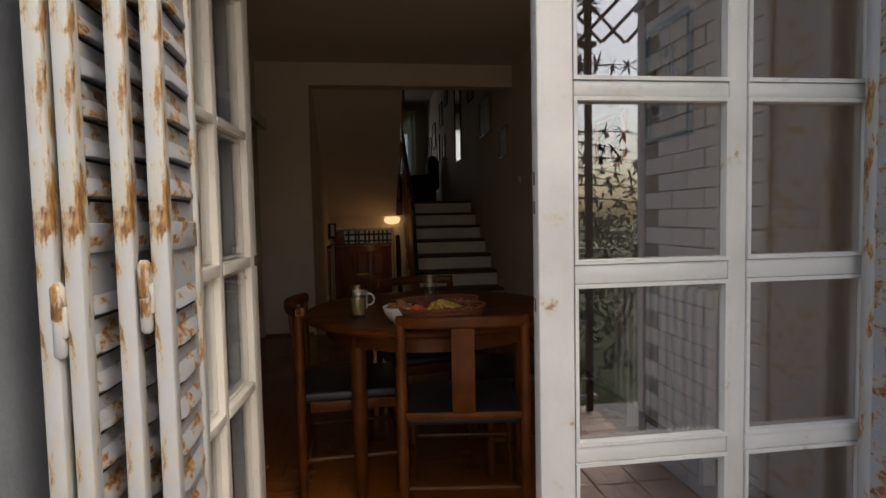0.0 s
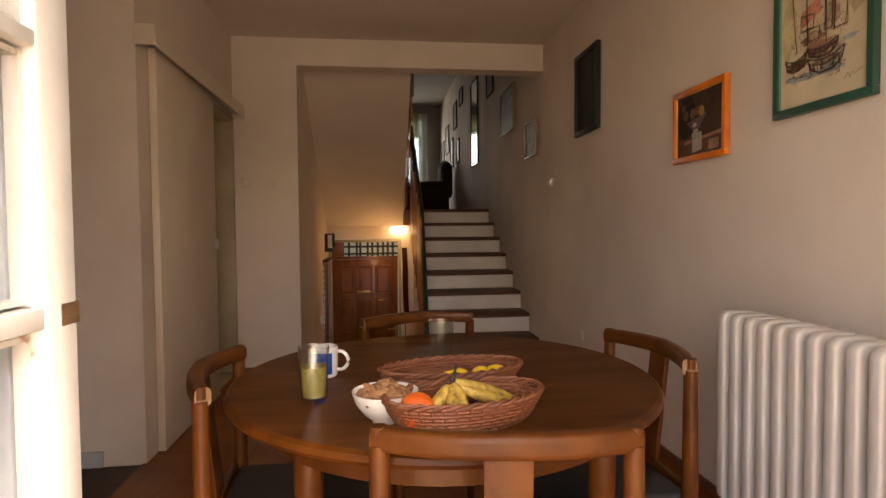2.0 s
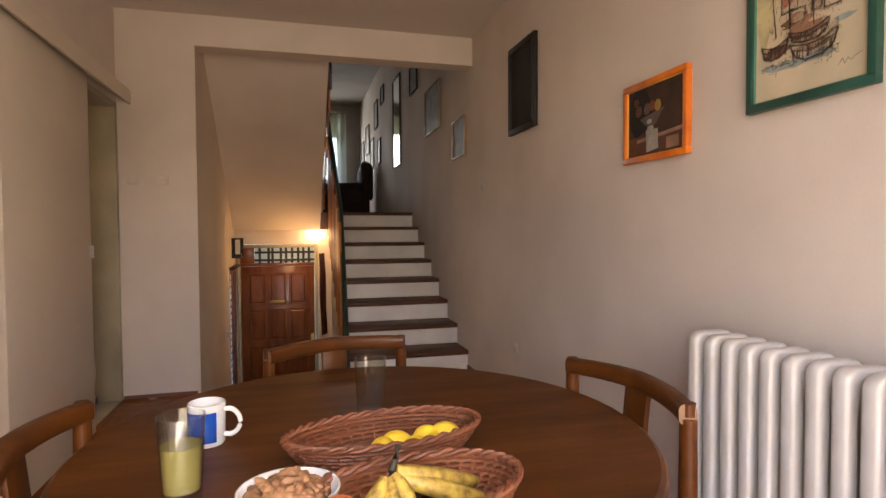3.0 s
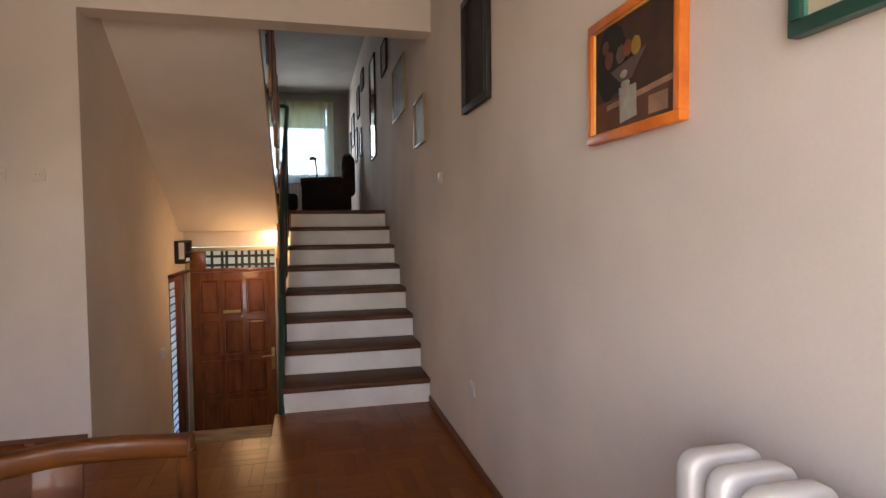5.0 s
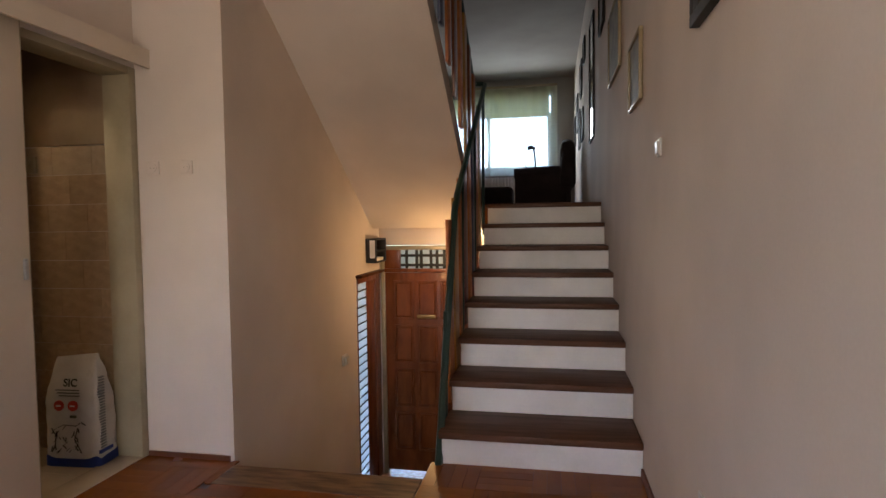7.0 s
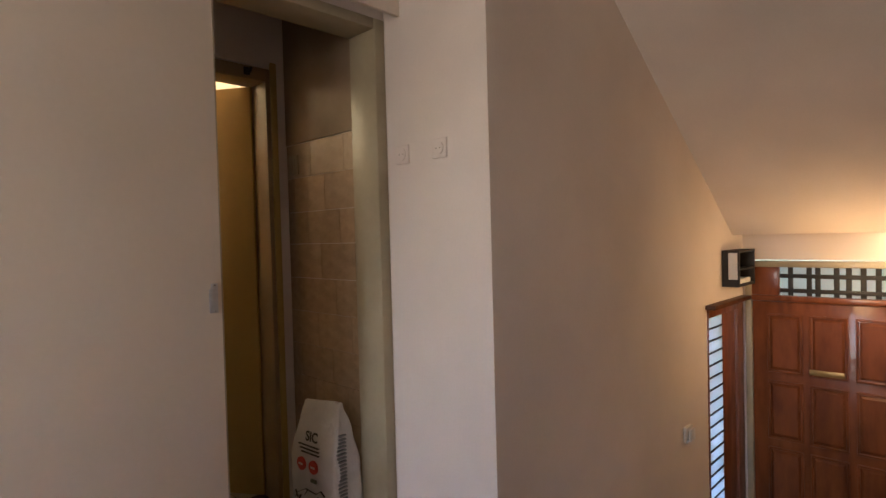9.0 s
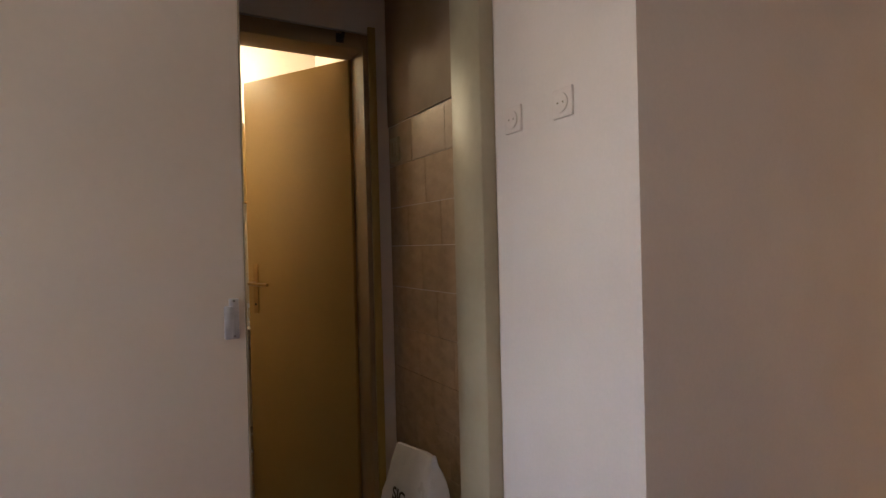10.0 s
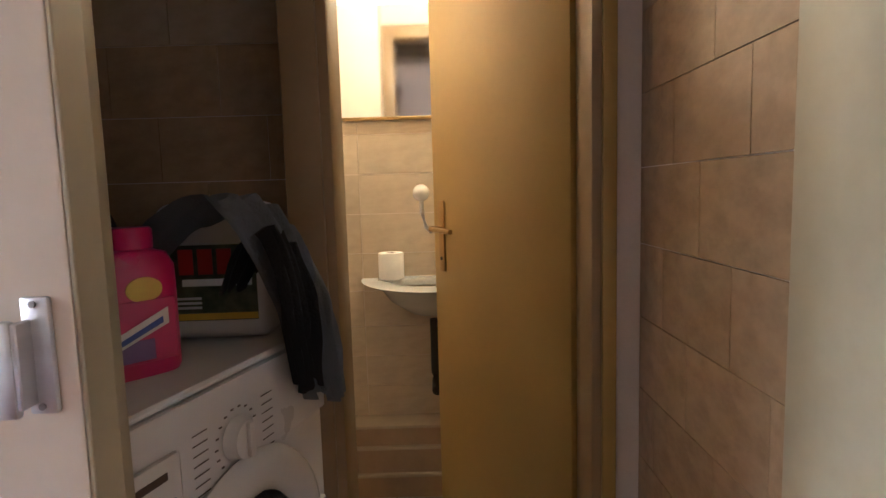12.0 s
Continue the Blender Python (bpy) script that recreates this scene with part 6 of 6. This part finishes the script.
bag()
g = thing("small_bag", "small white and blue bag behind the large one", "bag", at=pose(-2.758, -0.045, 0))
part("sack", bev(hexa(B(), [(-0.025, -0.03, 0.001), (0.02, -0.03, 0.001), (0.02, 0.02, 0.001), (-0.025, 0.02, 0.001), (-0.02, -0.012, 0.26), (0.012, -0.012, 0.25), (0.012, 0.01, 0.25), (-0.02, 0.01, 0.26)]), 0.008), "bagwhite", g)
for k in range(4):
    part("blue_band", box(B(), -0.022, 0.017, -0.0335, -0.0295, 0.03 + 0.045 * k, 0.045 + 0.045 * k), "bluecloth", g, smooth=0)
s = thing("niche_switch", "cream double light switch on the tiles by the toilet door", "switch", at=pose(-3.235, -0.0085, 1.585))
part("plate", rbox(-0.035, 0.035, -0.010, 0, -0.045, 0.045, 0.003), "olive", s)
part("rocker", rbox(-0.020, -0.002, -0.014, -0.010, -0.028, 0.028, 0.002), "olive", s)
part("rocker", rbox(0.002, 0.020, -0.014, -0.010, -0.028, 0.028, 0.002), "olive", s)

# ---- terrace outside ----
setting("terrace_slab", box(B(), -4.5, 0.3, -6.75, -4.85, -0.25, -0.075), "mortar", "tiled terrace outside the french window", "terrace")
setting("brick_wall_core", box(B(), -0.13, 0.15, -6.02, -4.86, -0.075, 3.6), "mortar", "grey painted brick wall beside the terrace", "wall")
setting("ground", box(B(), -60, 60, -120, 120, -1.8, -1.6), "ground", "rough garden ground", "ground")
d = thing("downpipe", "white rainwater downpipe at the corner of the brick wall", "downpipe")
part("pipe", tube(B(), [(-0.10, -6.08, -0.07), (-0.10, -6.08, 3.55)], 0.035, 14), "whiteplastic", d)
for z in (0.8, 2.2):
    part("clip", rbox(-0.14, -0.06, -6.12, -6.04, z, z + 0.03, 0.003), "wiregrey", d)
f = thing("terrace_railing", "thin dark metal terrace railing with upright bars", "railing")
part("top_rail", rbox(-3.4, -0.14, -6.62, -6.59, 0.93, 0.96, 0.004), "wiregrey", f)
part("bottom_rail", rbox(-3.4, -0.14, -6.615, -6.595, 0.02, 0.045, 0.003), "wiregrey", f)
for k in range(29):
    part("bar", tube(B(), [(-3.35 + 0.113 * k, -6.605, -0.075), (-3.35 + 0.113 * k, -6.605, 0.935)], 0.008, 6), "wiregrey", f)
for z in (0.15, 0.27, 0.39, 0.51, 0.63, 0.75, 0.85):
    part("wire", tube(B(), [(-3.35, -6.59, z), (-0.15, -6.59, z)], 0.006, 4), "wiregrey", f)
f = thing("garden_lattice", "diamond trellis above the terrace railing", "trellis")
for k in range(16):
    x = -2.2 + 0.15 * k
    for s in (-1, 1):
        part("strip", tube(B(), [(x, -6.60 + 0.01 * s, 2.20), (x + s * 0.55, -6.60 + 0.01 * s, 2.75)], 0.011, 4), "framedark", f)
part("rail", rbox(-2.8, -0.14, -6.62, -6.585, 2.17, 2.20, 0.004), "framedark", f)
part("rail", rbox(-2.8, -0.14, -6.62, -6.585, 2.75, 2.78, 0.004), "framedark", f)
for x in (-2.75, -0.19):
    part("post", rbox(x - 0.02, x + 0.02, -6.62, -6.585, -0.075, 2.78, 0.004), "framedark", f)


def conifer(x, y, h, seed):
    t = thing("conifer", "dark conifer with drooping needled branches", "tree", at=pose(x, y, -1.6))
    rnd = random.Random(seed)
    part("trunk", tube(B(), [(0, 0, 0), (0.05, 0, h * 0.5), (0, 0.05, h)], [0.16, 0.09, 0.02], 8), "bark", t)
    b = B()
    for k in range(70):
        z = h * (0.15 + 0.82 * k / 70)
        a, ln = rnd.uniform(0, 6.28), (1 - z / h) * 2.1 + 0.3
        d = Vector((math.cos(a), math.sin(a), 0))
        pts = [Vector((0, 0, z)) + d * ln * q / 5 + Vector((0, 0, -0.10 * ln * (q / 5) ** 2)) for q in range(6)]
        tube(b, pts, [0.022, 0.018, 0.014, 0.010, 0.007, 0.004], 4)
        for p in pts[1:]:
            for _ in range(24):
                e = Vector((rnd.gauss(0, 1), rnd.gauss(0, 1), rnd.gauss(-0.3, 0.6))).normalized() * rnd.uniform(0.10, 0.26)
                s = e.cross(Vector((0, 0, 1))).normalized() * 0.010
                v = [b.verts.new(q) for q in (p - s, p + s, p + e * 0.6 + s * 1.6, p + e, p + e * 0.6 - s * 1.6)]
                b.faces.new(v)
    tagged(part("crown", b, "needle", t, smooth=0), kind="stuff")
    return t


conifer(1.55, -12.3, 9.0, 4)


def shrub(x, y, r, seed):
    t = thing("garden_shrub", "leafy green garden shrub beyond the railing", "shrub", "garden shrubs", at=pose(x, y, -1.6))
    rnd = random.Random(seed)
    for k in range(4):
        a = rnd.uniform(0, 6.28)
        part("stem", tube(B(), [(0, 0, 0), (0.3 * r * math.cos(a), 0.3 * r * math.sin(a), r)], [0.04, 0.015], 5), "bark", t)
    b = B()
    for k in range(2600):
        u = Vector((rnd.gauss(0, 1), rnd.gauss(0, 1), rnd.gauss(0, 1))).normalized() * r * rnd.uniform(0.55, 1.05) * (1 + 0.25 * noise.noise(Vector((k * 0.01, seed, 0))))
        c = Vector((u.x, u.y, abs(u.z) * 1.1 + 0.3))
        e = Vector((rnd.gauss(0, 1), rnd.gauss(0, 1), rnd.gauss(0, 1))).normalized() * 0.09
        s = e.cross(Vector((rnd.gauss(0, 1), rnd.gauss(0, 1), 1))).normalized() * 0.035
        b.faces.new([b.verts.new(q) for q in (c - e, c - s, c + e, c + s)])
    tagged(part("foliage", b, "leaf", t, smooth=0), kind="stuff")


for x, y, r, s in ((-0.2, -13.5, 2.1, 1), (2.6, -12.5, 2.3, 2), (-3.8, -15, 2.4, 3), (5.5, -15, 3.0, 4), (-7, -13, 2.4, 5)):
    shrub(x, y, r, s)

# ---- pieces: bricks, tiles, parquet ----
def piece(name, me, parent, x, y, z, rz=0.0, sx=1.0, sy=1.0, sz=1.0):
    o = new(name, me)
    o.parent = parent
    o.matrix_basis = Matrix.LocRotScale((x, y, z), Euler((0, 0, radians(rz))), (sx, sy, sz))
    return o


wall_brick = thing("brick_facing", "grey painted bricks with dark joints", "brick wall", kind="structure")
me = finish("brick", rbox(-0.012, 0.0, -0.1215, 0.1215, 0.002, 0.0795, 0.003, 1), "brickpaint", 0)
rnd = random.Random(11)
for r in range(36):
    z, off = -0.07 + 0.0835 * r, 0.125 * (r % 2)
    for k in range(5):
        y = -4.99 - 0.25 * k + off
        if y > -4.98:
            y = -4.99
        if y > -5.95:
            piece("brick", me, wall_brick, -0.131 + rnd.uniform(-0.002, 0.002), y, z)

terr = thing("terrace_paving", "pinkish terrace tiles with open joints", "paving", kind="structure")
me = finish("tile", rbox(-0.097, 0.097, -0.097, 0.097, 0, 0.018, 0.003, 1), "paving", 0)
for i in range(15):
    for j in range(9):
        if -0.25 - 0.2 * i > -3.4:
            piece("tile", me, terr, -0.25 - 0.2 * i, -4.97 - 0.2 * j, -0.074 + rnd.uniform(-0.001, 0.001))

# wall tiles: rows between joints
JZ = [0.0, 0.14, 0.29, 0.445, 0.60, 0.75, 0.905, 1.06, 1.217, 1.365, 1.525, 1.68]


def wall_tiles(owner, axis, at, a0, a1, width, shift, hi_from, mats, out, joints):
    lo, hi = (finish("tile", box(B(), -0.5, 0.5, -0.5, 0.5, -0.5, 0.5), m, 0) for m in mats)
    for r, (z0, z1) in enumerate(zip(joints, joints[1:])):
        a = a0 - (shift * r) % width
        while a < a1 - 0.004:
            b0, b1 = max(a, a0), min(a + width, a1)
            if b1 - b0 > 0.012:
                w, h, c = b1 - b0 - 0.002, z1 - z0 - 0.002, (b0 + b1) / 2
                z = (z0 + z1) / 2
                m = hi if r >= hi_from else lo
                if axis == "y":
                    piece("tile", m, owner, c, at + out * 0.002, z, 0, w, 0.004, h)
                else:
                    piece("tile", m, owner, at + out * 0.002, c, z, 0, 0.004, w, h)
            a += width


niche = thing("niche_tiling", "glossy brown wall tiles with a paler border row", "tiles", kind="structure")
wall_tiles(niche, "y", -0.001, -3.308, -2.737, 0.25, 0.105, 10, ("tile_lo", "tile_hi"), -1, JZ)
wall_tiles(niche, "x", -3.459, -1.475, -0.737, 0.25, 0.105, 10, ("tile_lo", "tile_hi"), 1, JZ)
wall_tiles(niche, "y", -1.479, -3.449, -2.80, 0.25, 0.105, 10, ("tile_lo", "tile_hi"), 1, JZ)
M["tile_up"] = mat("upper_niche_paint", (0.36, 0.27, 0.18), 0.75, var=0.08)
setting("niche_upper_wall", box(B(), -3.308, -2.737, -0.009, -0.002, 1.684, CEIL - 0.002), "tile_up", "brown painted upper niche wall", "wall")
setting("niche_upper_wall", box(B(), -3.449, -2.80, -1.478, -1.470, 1.684, CEIL - 0.002), "tile_up", "brown painted upper niche wall", "wall")
setting("niche_upper_wall", box(B(), -3.457, -3.450, -1.475, -0.737, 1.684, CEIL - 0.002), "tile_up", "brown painted upper niche wall", "wall")
toilet = thing("toilet_tiling", "cream wall tiles behind the basin", "tiles", kind="structure")
wall_tiles(toilet, "x", -4.299, -1.028, -0.002, 0.30, 0.0, 0, ("tile_wc", "tile_wc"), 1, [0.30, 0.42, 0.54, 0.66, 0.80, 0.947, 1.099, 1.25, 1.40, 1.448])
wall_tiles(toilet, "y", -0.001, -4.29, -3.46, 0.30, 0.0, 0, ("tile_wc", "tile_wc"), -1, [0.0, 0.15, 0.30, 0.45, 0.60, 0.80, 0.947, 1.099, 1.25, 1.40])
me = finish("floor_tile", rbox(-0.098, 0.098, -0.098, 0.098, 0, 0.006, 0.002, 1), "tile_wc", 0)
for i in range(4):
    for j in range(5):
        piece("floor_tile", me, toilet, -3.56 - 0.2 * i, -0.12 - 0.2 * j, 0.0005)
me = finish("floor_tile", rbox(-0.138, 0.138, -0.138, 0.138, 0, 0.006, 0.002, 1), "tile_hi", 0)
nf = thing("niche_floor_tiling", "pale beige floor tiles in the niche", "tiles", kind="structure")
for i in range(2):
    for j in range(5):
        piece("floor_tile", me, nf, -2.88 - 0.28 * i, -0.15 - 0.28 * j, 0.0005)

par = thing("parquet", "worn red-brown mosaic parquet with small strips", "parquet", kind="structure")
S = 0.26
strip = finish("parquet_strip", box(B(), -S / 2 + 0.0006, S / 2 - 0.0006, -S / 8 + 0.0006, S / 8 - 0.0006, 0, 0.006), "parquet", 0)
rest = B()
count = 0
for j in range(18):
    for i in range(10):
        cx, cy = -S / 2 - S * i, 0.01 - S * j
        if cx - S / 2 < -2.60:
            continue
        for k in range(4):
            o = -S * 0.375 + S / 4 * k
            turn = (i + j) % 2
            x, y = (cx + o, cy) if turn else (cx, cy + o)
            hx, hy = (S / 8, S / 2) if turn else (S / 2, S / 8)
            if y + hy > 0.145 or (x - hx < -1.05 and y + hy > (-0.264 if x + hx > XS else -0.014)):
                continue
            if j < 9 and count < 296:
                count += 1
                piece("parquet_strip", strip, par, x, y, 0.0006 + rnd.uniform(0, 0.0006), 90 if turn else 0)
            else:
                a, c = (S / 8, S / 2) if turn else (S / 2, S / 8)
                box(rest, x - a + 0.0006, x + a - 0.0006, y - c + 0.0006, y + c - 0.0006, 0, 0.0062 + rnd.uniform(0, 0.0006))
for q in range(10):
    box(rest, -1.09 - 0.104 * q, -1.09 - 0.104 * q + 0.102, -0.382, -0.2635, 0, 0.0056)
for q in range(5):
    box(rest, XS - 0.104 * (q + 1), XS - 0.104 * q - 0.002, -0.25, -0.014, 0, 0.0054)
box(rest, XS - 0.001, XS + 0.029, -0.2625, -0.001, 0, 0.0054)
box(rest, -1.044, -0.999, -0.40, -0.281, 0, 0.0056)
tagged(part("parquet_rest", rest, "parquet", par, smooth=0), kind="stuff")
